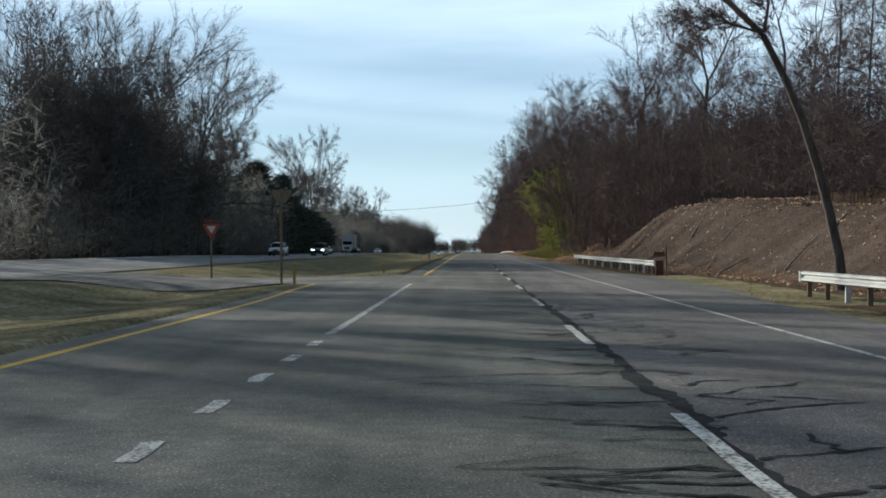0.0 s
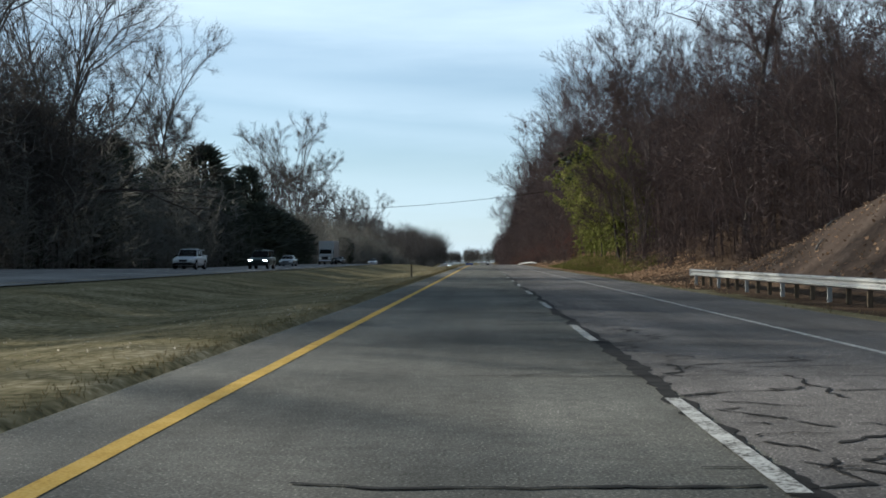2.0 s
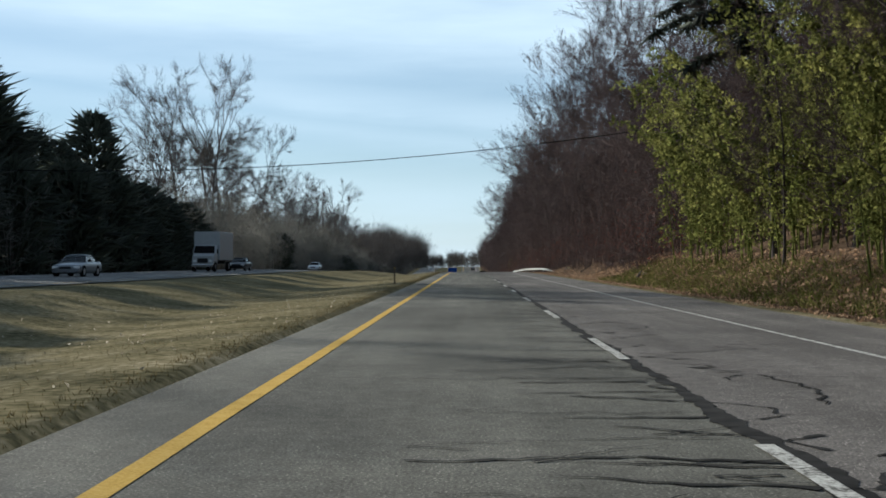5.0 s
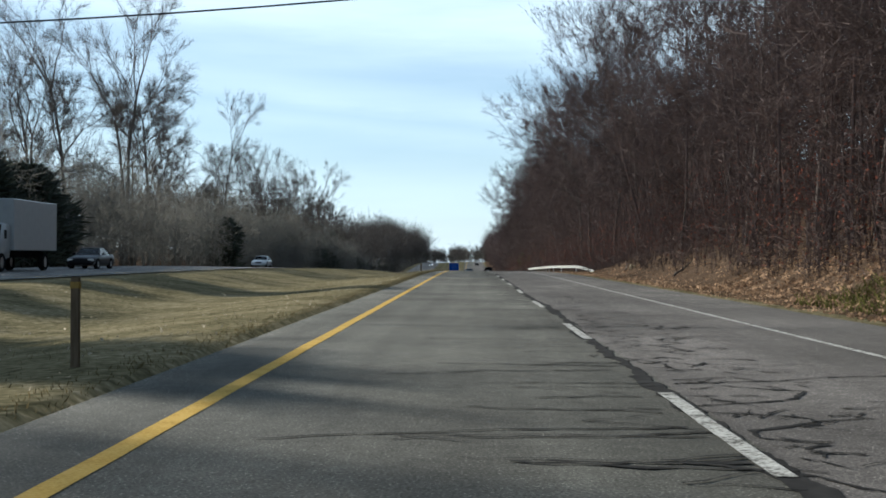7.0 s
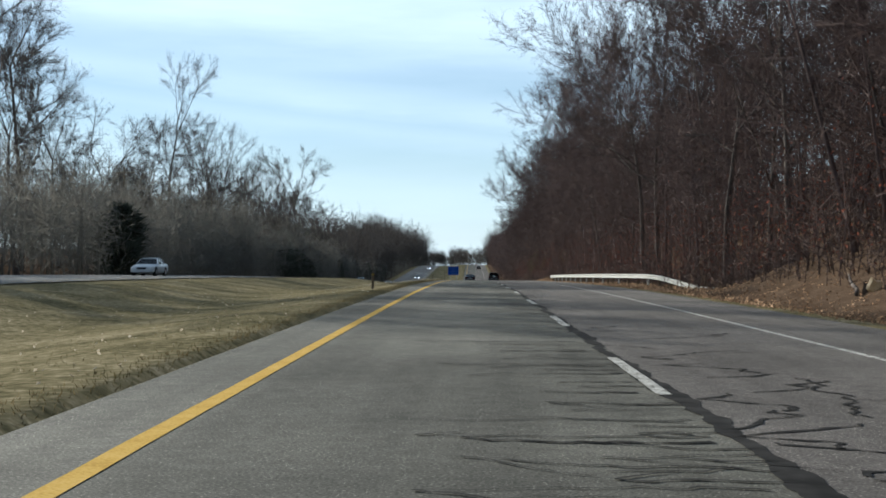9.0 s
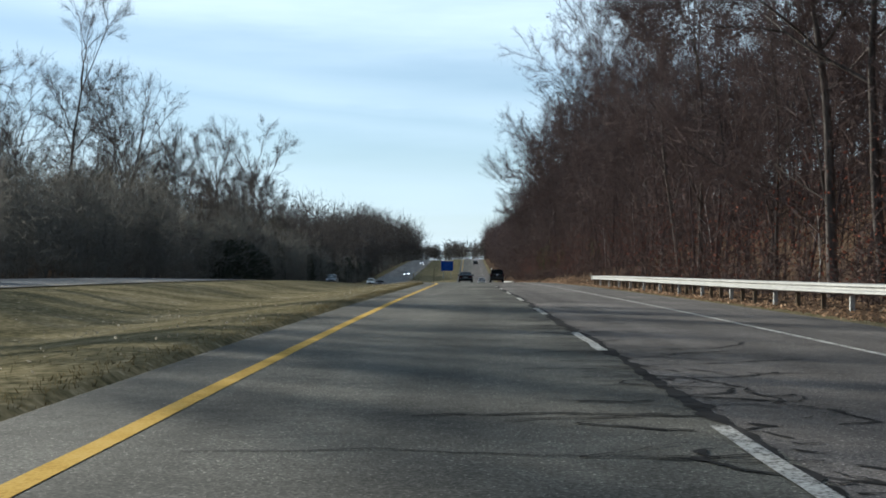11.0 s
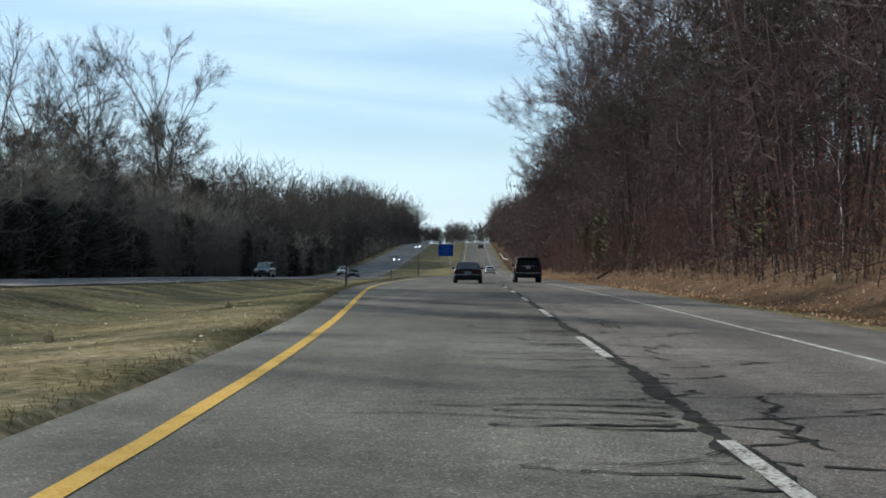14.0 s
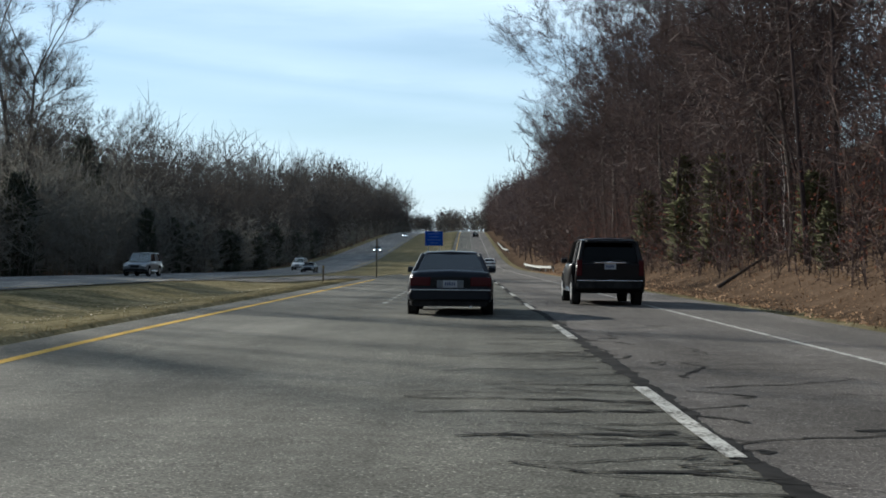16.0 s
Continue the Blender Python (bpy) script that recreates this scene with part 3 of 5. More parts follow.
    part("bumper_strip", one_box((-hw * 0.93, b - 0.085, low + 0.32), (hw * 0.93, b - 0.03, low + 0.342), 0.008), M_CHROME if kind != "sedan" else M_RIM, ob, "bright bumper strip")
    part("grille", one_box((-0.35, f - 0.05, zh - 0.42), (0.35, f + 0.02, zh - 0.22), 0.01), M_TRIM, ob)
    zp = (zt - 0.36) if kind == "sedan" else zb - 0.16
    plate = part("number_plate", one_box((-0.155, b - 0.03, zp), (0.155, b - 0.012, zp + 0.155), 0.004), M_PLATE, ob, "pale plate with dark bars")
    for i in range(5):
        part("bar", one_box((-0.115 + i * 0.048, b - 0.034, zp + 0.045), (-0.085 + i * 0.048, b - 0.030, zp + 0.115)), M_BARS, plate)
    if kind == "sedan":
        part("tail_panel", one_box((-0.44, b - 0.008, zp - 0.05), (0.44, b + 0.06, zt - 0.14), 0.01), M_TRIM, ob, "black panel between the tail lights")
        part("plate_recess", one_box((-0.29, b - 0.012, zp - 0.02), (0.29, b - 0.004, zp + 0.16), 0.004), M_RECESS, ob, "dull grey plate recess")
        part("valance", loft([ring(b + 0.03, hw * 0.86, low - 0.03, low + 0.15, 0.04), ring(b + 0.4, hw * 0.95, low - 0.04, low + 0.15, 0.04)]), M_TRIM, ob, "black plastic valance")
        part("exhaust", rod((0.45, b + 0.02, low - 0.04), (0.45, b + 0.5, low - 0.04), 0.03), M_RIM, ob)
        part("parcel_shelf", one_box((-hw + 0.28, yg + 0.05, zb - 0.1), (hw - 0.28, yr + 0.1, zb - 0.02), 0.02), M_SEAT, ob)
    else:
        part("tail_spoiler", one_box((-hr + 0.06, b - 0.02, H - 0.13), (hr - 0.06, b + 0.28, H - 0.06), 0.025), body_mat, ob)
        part("wiper", rod((-0.05, b - 0.03, zb + 0.06), (0.42, b - 0.03, zb + 0.10), 0.012), M_TRIM, ob)
        part("tailgate_line", one_box((-hw * 0.78, b - 0.012, low + 0.42), (hw * 0.78, b + 0.04, low + 0.43)), M_TRIM, ob)
    if not (detail and kind == "sedan"):
        part("plate_trim", one_box((-0.42, b - 0.035, zp + 0.165), (0.42, b - 0.01, zp + 0.195), 0.006), M_CHROME, ob, "chrome bar over the plate")
    part("dashboard", one_box((-hw + 0.2, yw - 0.55, zb - 0.15), (hw - 0.2, yw - 0.15, zb - 0.01), 0.04), M_TRIM, ob)
    if kind != "pickup":
        part("rear_bench", one_box((-hw + 0.25, max(yr, -1.6) + 0.1, 0.45), (hw - 0.25, max(yr, -1.6) + 0.3, zb + 0.03), 0.06), M_SEAT, ob)
    if kind == "suv":
        for s in (1, -1):
            part("roof_rail", rod((s * (hr - 0.06), yf - 0.2, H + 0.045), (s * (hr - 0.06), yr + 0.35, H + 0.045), 0.014), M_TRIM, ob, "black roof rail")
            part("running_board", one_box((s * (hw - 0.02) - 0.09, -1.2, 0.36), (s * (hw - 0.02) + 0.09, 1.2, 0.41), 0.015), M_CHROME, ob)
        part("tailgate_badge", one_box((-0.09, b - 0.03, zb - 0.02), (0.09, b - 0.008, zb + 0.05), 0.01), M_CHROME, ob)
    if kind == "pickup":
        part("truck_bed", one_box((-hw + 0.02, b + 0.03, zb - 0.02), (hw - 0.02, yg - 0.2, zb + 0.1), 0.03), body_mat, ob)
    return ob


def put(ob, x, y, z, turn=0.0):
    ob.matrix_basis = pose(x, y, z, road_grade(y) * (-1 if turn > 90 else 1), 0, turn)
    return ob


put(car("sedan", "midnight_blue", "dark blue older saloon car with a thin pale strip across its bumper", "car", detail=True), -2.02, 491.6, road_z(491.6))
put(car("suv", "black", "large black sport utility vehicle with privacy glass", "car", glass_mat=M_DARKGLASS, detail=True), 2.27, 499.2, road_z(499.2))
put(car("sedan", "white", "white saloon car far ahead on the road", "car"), 1.75, 652, road_z(652))
put(car("suv", "black", "dark vehicle climbing the far hill", "car"), 1.7, 905, road_z(905))
ONCOMING = [("pickup", "silver", "silver pickup truck on the far carriageway", 0, -27.3, 174), ("suv", "green", "dark green vehicle with its lamps on", 1, -23.5, 189),
            ("sedan", "grey", "grey saloon car beside the dark evergreens", 0, -27.3, 232), ("sedan", "black", "dark saloon car on the far carriageway", 0, -27.3, 293),
            ("sedan", "silver", "silver saloon car on the far carriageway", 0, -27.3, 365), ("suv", "grey", "dark grey vehicle beside the wooded verge", 0, -27.3, 564),
            ("sedan", "black", "black saloon car on the far carriageway", 0, -23.5, 643), ("suv", "white", "white vehicle following a dark saloon", 0, -27.3, 662),
            ("sedan", "silver", "silver saloon car with its lamps lit", 1, -23.5, 785), ("sedan", "white", "white saloon car far up the hill", 1, -23.5, 930)]
for kind, colour, label, lamps, x, y in ONCOMING:
    put(car(kind, colour, label, "car", lamps=bool(lamps), glass_mat=M_DARKGLASS if colour == "green" else None), x, y, far_road_z(y, x), 180)


def box_truck(x, y, long, tall, label):
    ob = tagged(new("box_truck"), label, "truck")
    # white bodywork; the shade on it is put in as a greyer paint
    part("cargo_box", one_box((-1.25, -long / 2, 1.15), (1.25, long / 2 - 2.3, tall), 0.04), PAINTS["shaded_white"], ob, "plain white cargo box")
    part("chassis", one_box((-0.45, -long / 2, 0.75), (0.45, long / 2 - 0.3, 1.12), 0.03), M_TRIM, ob)
    part("cab", loft([ring(long / 2 - 2.2, 1.1, 0.7, 2.55, 0.12), ring(long / 2 - 1.3, 1.1, 0.55, 2.6, 0.12), ring(long / 2 - 0.9, 1.08, 0.55, 1.75, 0.1), ring(long / 2 - 0.1, 1.0, 0.55, 1.5, 0.1)]), PAINTS["shaded_white"], ob)
    part("windscreen", slab([(1.0, long / 2 - 0.86, 1.78), (-1.0, long / 2 - 0.86, 1.78), (-0.95, long / 2 - 1.26, 2.5), (0.95, long / 2 - 1.26, 2.5)], 0.02), M_DARKGLASS, ob)
    part("grille", one_box((-0.5, long / 2 - 0.14, 0.85), (0.5, long / 2 - 0.06, 1.3), 0.02), M_TRIM, ob)
    part("bumper", one_box((-1.05, long / 2 - 0.12, 0.45), (1.05, long / 2 + 0.08, 0.7), 0.03), M_CHROME, ob)
    for s in (1, -1):
        part("head_light", one_box((s * 0.75 - 0.14, long / 2 - 0.16, 0.95), (s * 0.75 + 0.14, long / 2 - 0.05, 1.15), 0.02), M_HEAD, ob)
        part("mirror", one_box((s * 1.28 - 0.06, long / 2 - 1.0, 1.75), (s * 1.28 + 0.06, long / 2 - 0.9, 2.2), 0.02), M_TRIM, ob)
        for yy in (long / 2 - 0.95, -long / 2 + 1.6):
            wheel(ob, s * 0.98, yy, 0.5, 0.3, M_RIM)
    ob.matrix_basis = pose(x, y, far_road_z(y, x), -road_grade(y), 0, 180)
    return ob


box_truck(-27.3, 277, 9.5, 3.9, "white box truck on the far carriageway")


# ---- guard rails ----
def guard_rail(path, label, sink=0.0):
    """W-beam rail on posts along a path of (x, y); its first metres may rise out of the ground."""
    ob = tagged(new("guard_rail"), label, "guard rail", "guard rails")
    prof = [(0.0, 0.70), (-0.075, 0.675), (-0.075, 0.62), (0.0, 0.575), (0.0, 0.535), (-0.075, 0.49), (-0.075, 0.435), (0.0, 0.40), (0.012, 0.40), (-0.06, 0.44), (-0.06, 0.486), (0.014, 0.535), (0.014, 0.575), (-0.06, 0.624), (-0.06, 0.67), (0.012, 0.70)]
    pts = []
    for (x0, y0), (x1, y1) in zip(path, path[1:]):
        k = max(1, int(math.hypot(x1 - x0, y1 - y0) / 1.905))
        pts += [(x0 + (x1 - x0) * i / k, y0 + (y1 - y0) * i / k) for i in range(k)]
    pts.append(path[-1])
    def low(y):
        return 0.72 * (1 - smooth(0, sink, y - pts[0][1])) if sink else 0.0

    rings = [[(x + px, y, road_z(y) - 0.05 + pz - low(y)) for px, pz in prof] for x, y in pts]
    bm = loft(rings)
    for f in bm.faces:
        f.smooth = False
    part("rail", bm, M_GALV, ob, "pale galvanised ribbed rail")
    for i, (x, y) in enumerate(pts):
        g = min(road_z(y), ground_z(x + 0.1, y))
        part("post", one_box((x + 0.13, y - 0.05, g - 0.3), (x + 0.26, y + 0.05, road_z(y) + 0.64 - low(y)), 0.008), M_GALV if i % 3 == 0 else M_POST, ob)
        part("block", one_box((x + 0.015, y - 0.05, road_z(y) + 0.38 - low(y)), (x + 0.128, y + 0.05, road_z(y) + 0.62 - low(y))), M_POST, ob)
    for x, y in ((pts[-1],) if sink else (pts[0], pts[-1])):
        part("end_wing", rod((x - 0.02, y - 0.02, road_z(y) + 0.34), (x - 0.02, y - 0.02, road_z(y) + 0.66), 0.10, sides=10), M_GALV, ob, "rounded rail end")
    return ob


guard_rail([(8.0, -30), (8.0, 37.5)], "pale steel guard rail on short posts")
guard_rail([(8.05, 68), (8.15, 121)], "pale steel guard rail below the clay bank")
guard_rail([(11.6, 334), (9.8, 344), (8.3, 353), (7.7, 362), (7.7, 417)], "pale steel guard rail rising from the wood's edge", 12.0)
guard_rail([(8.3, 612), (7.4, 622), (7.4, 662)], "pale steel guard rail in the hollow")
guard_rail([(8.3, 770), (7.4, 780), (7.4, 830)], "pale steel guard rail on the far hill")

# ---- posts, signs, poles and wires ----
M_YPOST = material("faded_yellow_post", [(0.20, 0.14, 0.05), (0.30, 0.21, 0.07)], scale=4, fine=18, rough=0.8)
M_SIGNBACK = material("sign_plate_back", [(0.25, 0.22, 0.18), (0.36, 0.32, 0.27)], scale=3, rough=0.5, metal=0.3)
M_BLUE = material("blue_sign_face", [(0.012, 0.045, 0.22), (0.018, 0.06, 0.28)], scale=2, rough=0.45)
M_SIGNTEXT = material("sign_bars", [(0.05, 0.09, 0.26), (0.07, 0.12, 0.30)], scale=2, rough=0.5)
M_CABLE = material("black_cable", [(0.012, 0.012, 0.013), (0.02, 0.02, 0.02)], scale=3, rough=0.6)


def marker_post(x, y, h, mat=None, w=0.1, label="weathered wooden marker post in the grass"):
    z = ground_z(x, y)
    ob = tagged(new("marker_post"), label, "post", "marker posts along the median")
    part("post", one_box((-w / 2, -w / 2, -0.3), (w / 2, w / 2, h), 0.008), mat or M_POST, ob)
    part("cap", one_box((-w / 2 - 0.004, -w / 2 - 0.004, h - 0.12), (w / 2 + 0.004, w / 2 + 0.004, h - 0.05)), M_YPOST, ob, "faded yellow band")
    ob.location = (x, y, z)
    return ob


marker_post(-6.25, 68.6, 0.5, M_YPOST, 0.09, "short yellowish stake at the edge of the grass")
marker_post(-8.2, 47.6, 0.75, M_YPOST, 0.09, "short yellowish stake beside a sign post")
marker_post(-6.1, 142.5, 0.85)
marker_post(-5.95, 219.3, 0.96, None, 0.085)
marker_post(-6.0, 318, 0.7)
marker_post(-7.9, 467, 1.0, None, 0.08)
marker_post(-10.0, 537, 0.95, None, 0.1)


def pole_sign(x, y, h, w, face, label, turn=0.0):
    ob = tagged(new("road_sign"), label, "sign")
    part("post", one_box((-0.045, -0.035, -0.3), (0.045, 0.035, h), 0.006), M_POST, ob)
    bm = bmesh.new()
    pts = [(-w / 2, h - 0.05), (w / 2, h - 0.05), (w / 2, h - 0.25), (0.03, h - 0.62), (-0.03, h - 0.62), (-w / 2, h - 0.25)]
    vs = [bm.verts.new((px, -0.045, pz)) for px, pz in pts]
    f = bm.faces.new(vs)
    r = bmesh.ops.extrude_face_region(bm, geom=[f])
    bmesh.ops.translate(bm, vec=(0, -0.012, 0), verts=[v for v in r["geom"] if isinstance(v, bmesh.types.BMVert)])
    bmesh.ops.recalc_face_normals(bm, faces=bm.faces)
    part("sign_face", bm, face, ob, "faded face")
    ob.matrix_basis = pose(x, y, ground_z(x, y), 0, 0, turn)
    return ob


M_RED = material("faded_red_sign", [(0.17, 0.05, 0.035), (0.25, 0.08, 0.05)], scale=4, rough=0.5)
M_PALEFACE = material("faded_white_sign", [(0.36, 0.30, 0.26), (0.48, 0.42, 0.37)], scale=4, rough=0.5)
M_RUST = material("rust_brown_board", [(0.07, 0.034, 0.025), (0.13, 0.065, 0.048)], scale=5, fine=22, rough=0.85)


def prism(pts, y0, y1):
    bm = bmesh.new()
    a = [bm.verts.new((px, y0, pz)) for px, pz in pts]
    b = [bm.verts.new((px, y1, pz)) for px, pz in pts]
    bm.faces.new(a)
    bm.faces.new(list(reversed(b)))
    for i in range(len(pts)):
        j = (i + 1) % len(pts)
        bm.faces.new((a[j], a[i], b[i], b[j]))
    bmesh.ops.recalc_face_normals(bm, faces=bm.faces)
    return bm


give_way = tagged(new("road_sign"), "faded red and white give-way triangle on a thin post", "sign")
part("post", one_box((-0.045, -0.035, -0.3), (0.045, 0.035, 2.75), 0.006), M_POST, give_way)
part("sign_face", prism([(-0.38, 2.55), (0.38, 2.55), (0.40, 2.50), (0.03, 1.88), (-0.03, 1.88), (-0.40, 2.50)], -0.057, -0.045), M_RED, give_way, "red triangular plate")
part("sign_panel", prism([(-0.21, 2.44), (0.21, 2.44), (0.0, 2.10)], -0.061, -0.058), M_PALEFACE, give_way, "pale centre triangle")
part("tag", one_box((-0.36, -0.055, 2.62), (-0.06, -0.045, 2.80)), M_RUST, give_way, "small dark tag")
part("tag", one_box((0.04, -0.055, 2.60), (0.38, -0.045, 2.76)), M_RUST, give_way, "small dark tag")
give_way.matrix_basis = pose(-13.6, 59.3, ground_z(-13.6, 59.3), 0, 0, 12)
pole_sign(-8.75, 48.1, 3.6, 0.72, M_POST, "dark triangular sign seen from behind on a wooden post", 14)
pole_sign(-7.7, 549, 2.7, 0.3, M_SIGNBACK, "narrow sign edge-on atop a dark post at the median nose", 80)

mail = tagged(new("mailbox"), "dark box on a timber post beside the rail end", "mailbox")
part("post", one_box((-0.045, -0.045, -0.3), (0.045, 0.045, 1.5), 0.01), M_POST, mail)
part("arm", one_box((-0.75, -0.04, 0.98), (-0.06, 0.04, 1.06), 0.008), M_POST, mail)
part("box", one_box((-0.66, -0.10, 1.065), (-0.1, 0.10, 1.24), 0.04), M_RUST, mail, "dark rusty box")
mail.location = (8.2, 65.2, ground_z(8.2, 65.2))
block = tagged(new("bollard"), "blunt dark timber block at the rail end", "bollard")
part("block", one_box((-0.2, -0.06, -0.3), (0.2, 0.06, 0.78), 0.015), M_RUST, block)
block.location = (8.15, 67.2, ground_z(8.15, 67.2))

# the blue board in the median
board = tagged(new("road_sign"), "large blue information board on two posts", "sign")
part("sign_face", one_box((-1.9, -0.03, 2.3), (1.9, 0.03, 5.3), 0.01), M_BLUE, board, "blue face with pale bars")
for i, wdt in enumerate((2.6, 2.0, 2.8, 1.6)):
    part("bar", one_box((-wdt / 2, -0.036, 4.7 - i * 0.65), (wdt / 2, -0.032, 4.9 - i * 0.65)), M_SIGNTEXT, board)
for s in (1, -1):
    part("post", one_box((s * 1.2 - 0.08, 0.035, -0.3), (s * 1.2 + 0.08, 0.16, 4.9)), M_GALV, board)
board.location = (-8.4, 738, ground_z(-8.4, 738) + 0.25)


def utility_pole(x, y, h):
    ob = tagged(new("utility_pole"), "weathered timber utility pole with a crossarm", "utility pole", "utility poles beyond the far carriageway")
    part("pole", rod((0, 0, -0.5), (0, 0, h), 0.17, 0.11, 10), M_POST, ob)
    part("crossarm", one_box((-1.2, -0.06, h - 0.75), (1.2, 0.06, h - 0.62), 0.01), M_POST, ob)
    for i in (-1.1, -0.5, 0.5, 1.1):
        part("insulator", rod((i, 0, h - 0.62), (i, 0, h - 0.45), 0.05, 0.03, 8), M_SIGNBACK, ob)
    part("transformer", rod((0.35, 0, h - 2.4), (0.35, 0, h - 1.5), 0.22, sides=12), M_SIGNBACK, ob)
    ob.location = (x, y, ground_z(x, y))
    return ob


POLES = [(-43.0, y) for y in (183, 235, 299, 364, 416, 468, 520, 572, 624, 676)]
for x, y in POLES:
    utility_pole(x, y, 13.2)


def cable(a, b, sag, r, label):
    pts = []
    for i in range(21):
        u = i / 20
        p = Vector(a).lerp(Vector(b), u)
        p.z -= sag * 4 * u * (1 - u)
        pts.append(p)
    d = (pts[-1] - pts[0]).normalized()
    side = d.cross(Vector((0, 0, 1))).normalized()
    rings = [[p + side * (math.cos(k * 1.2566) * r) + Vector((0, 0, math.sin(k * 1.2566) * r)) for k in range(5)] for p in pts]
    bm = loft(rings)
    me = bpy.data.meshes.new("overhead_cable")
    bm.to_mesh(me)
    bm.free()
    me.materials.append(M_CABLE)
    return tagged(new("overhead_cable", me), label, "cable")


cable((15.0, 246, 11.75), (-43.0, 246, 8.45), 1.5, 0.03, "black overhead cable sagging across the road")
for (x0, y0), (x1, y1) in zip(POLES, POLES[1:]):
    for dx in (-1.1, 1.1):
        cable((x0 + dx, y0, ground_z(x0, y0) + 12.75), (x1 + dx, y1, ground_z(x1, y1) + 12.75), 0.7, 0.012, "thin cable between utility poles")


# ---- trees and thickets ----
def tube(verts, faces, a, b, ra, rb, sides):
    """A tapered limb from a to b; a cone where rb is 0."""
    d = (b - a)
    if d.length < 1e-6:
        return
    d.normalize()
    u = d.orthogonal().normalized()
    w = d.cross(u)
    n = len(verts)
    ring = [(math.cos(2 * math.pi * i / sides), math.sin(2 * math.pi * i / sides)) for i in range(sides)]
    for c, s in ring:
        verts.append(a + u * (c * ra) + w * (s * ra))
    if rb <= 0:
        verts.append(b.copy())
        for i in range(sides):
            faces.append((n + i, n + (i + 1) % sides, n + sides))
    else:
        for c, s in ring:
            verts.append(b + u * (c * rb) + w * (s * rb))
        for i in range(sides):
            j = (i + 1) % sides
            faces.append((n + i, n + j, n + sides + j, n + sides + i))


def aim(rng, way, spread):
    """A direction turned away from way by about spread radians."""
    u = way.orthogonal().normalized()
    w = way.cross(u)
    a = rng.uniform(0, 2 * math.pi)
    return (way * math.cos(spread) + (u * math.cos(a) + w * math.sin(a)) * math.sin(spread)).normalized()


def hardwood(seed, height, girth, first, top, spread, arch=0.1, twig=0.016, limbs=(1, 2), bow=None, sprays=5):
    """A leafless tree: thick wood as a mesh of limbs, and twigs as arrays. first, top: shares of the height where limbs begin and the stem ends."""
    rng = random.Random(seed)
    tv, tf, thin_a, thin_b, thin_r, fine_a, fine_b, fine_r = [], [], [], [], [], [], [], []
    up = Vector((0, 0, 1))

    def twigs(p, e, way, size):
        for _ in range(sprays):
            a = p.lerp(e, rng.random())
            l = size * rng.uniform(0.5, 1.3)
            w = (aim(rng, way, rng.uniform(0.25, 0.95)) + up * 0.10).normalized()
            b = a + w * l
            fine_a.append(a), fine_b.append(b), fine_r.append(twig)
            for _ in range(2):
                q = a.lerp(b, rng.uniform(0.2, 0.85))
                fine_a.append(q), fine_b.append(q + aim(rng, w, rng.uniform(0.4, 0.8)) * l * rng.uniform(0.35, 0.65)), fine_r.append(twig * 0.75)

    def grow(p, way, length, r, level):
        n = 3 if level < 3 else 2
        for i in range(n):
            way = (aim(rng, way, rng.uniform(0.05, 0.25)) + up * arch * rng.uniform(0.0, 1.0)).normalized()
            e = p + way * (length / n)
            r2 = r * 0.92
            if r > 0.035:
                tube(tv, tf, p, e, r, r2, 5 if r > 0.08 else 3)
            else:
                thin_a.append(p), thin_b.append(e + (e - p) * 0.25), thin_r.append(max(r, 0.015))
            if level < 4 and i < n - 1 and rng.random() < 0.85:
                grow(e, aim(rng, way, rng.uniform(0.5, 0.95)), length * rng.uniform(0.36, 0.56), r2 * 0.5, min(4, level + 1 + (rng.random() < 0.4)))
            if level >= 3 or (level == 2 and i):
                twigs(p, e, way, height * 0.043)
            p, r = e, r2
        if level < 4:
            for _ in range(rng.choice((2, 3, 3))):
                grow(p, aim(rng, way, spread * rng.uniform(0.45, 1.15)), length * rng.uniform(0.54, 0.74), r * rng.uniform(0.66, 0.84), level + 1)

    p, way, r, n = Vector((0, 0, -0.4)), aim(rng, up, 0.02), girth, 8
    long = height * (1 - first) / 2.05
    for i in range(n):
        way = (aim(rng, way, rng.uniform(0.02, 0.09)) + up * 0.05).normalized()
        if bow:
            way = (way + Vector(bow) * (1.2, 0.5, 0.5, 0.6, 0.8, 1.6, 5.0, 4.0)[i]).normalized()
        e = p + way * (height * top / n)
        r2 = r * (0.93 if (i + 1) / n * top < first else 0.87)
        tube(tv, tf, p, e, r * (1.3 if i == 0 else 1), r2, 8)
        share = (i + 1) / n * top
        if share > first and i < n - 1:
            for _ in range(rng.choice(limbs)):
                grow(e, aim(rng, way, (spread + 0.35) * rng.uniform(0.75, 1.2)), long * rng.uniform(0.42, 0.75) * (1.1 - 0.45 * share), r2 * rng.uniform(0.4, 0.6), 2 if rng.random() < 0.5 else 1)
        p, r = e, r2
    for _ in range(3):
        grow(p, aim(rng, way, spread * rng.uniform(0.5, 0.95)), max(long * 0.85, (height * (1 - top)) / 2.3), r * 0.72, 1)
    crown = merge([cones(np.array(thin_a), np.array(thin_b), np.array(thin_r)), blades(np.array(fine_a), np.array(fine_b), np.array(fine_r))])
    return tv, tf, crown


def tree_thing(name, wood, bark, twig_mat, label, group=""):
    tv, tf, crown = wood
    ob = tagged(new(name), label, "tree", group)
    mesh_object("trunk", tv, tf, bark, True, ob)
    raw_mesh("crown", *crown, twig_mat).parent = ob
    return ob


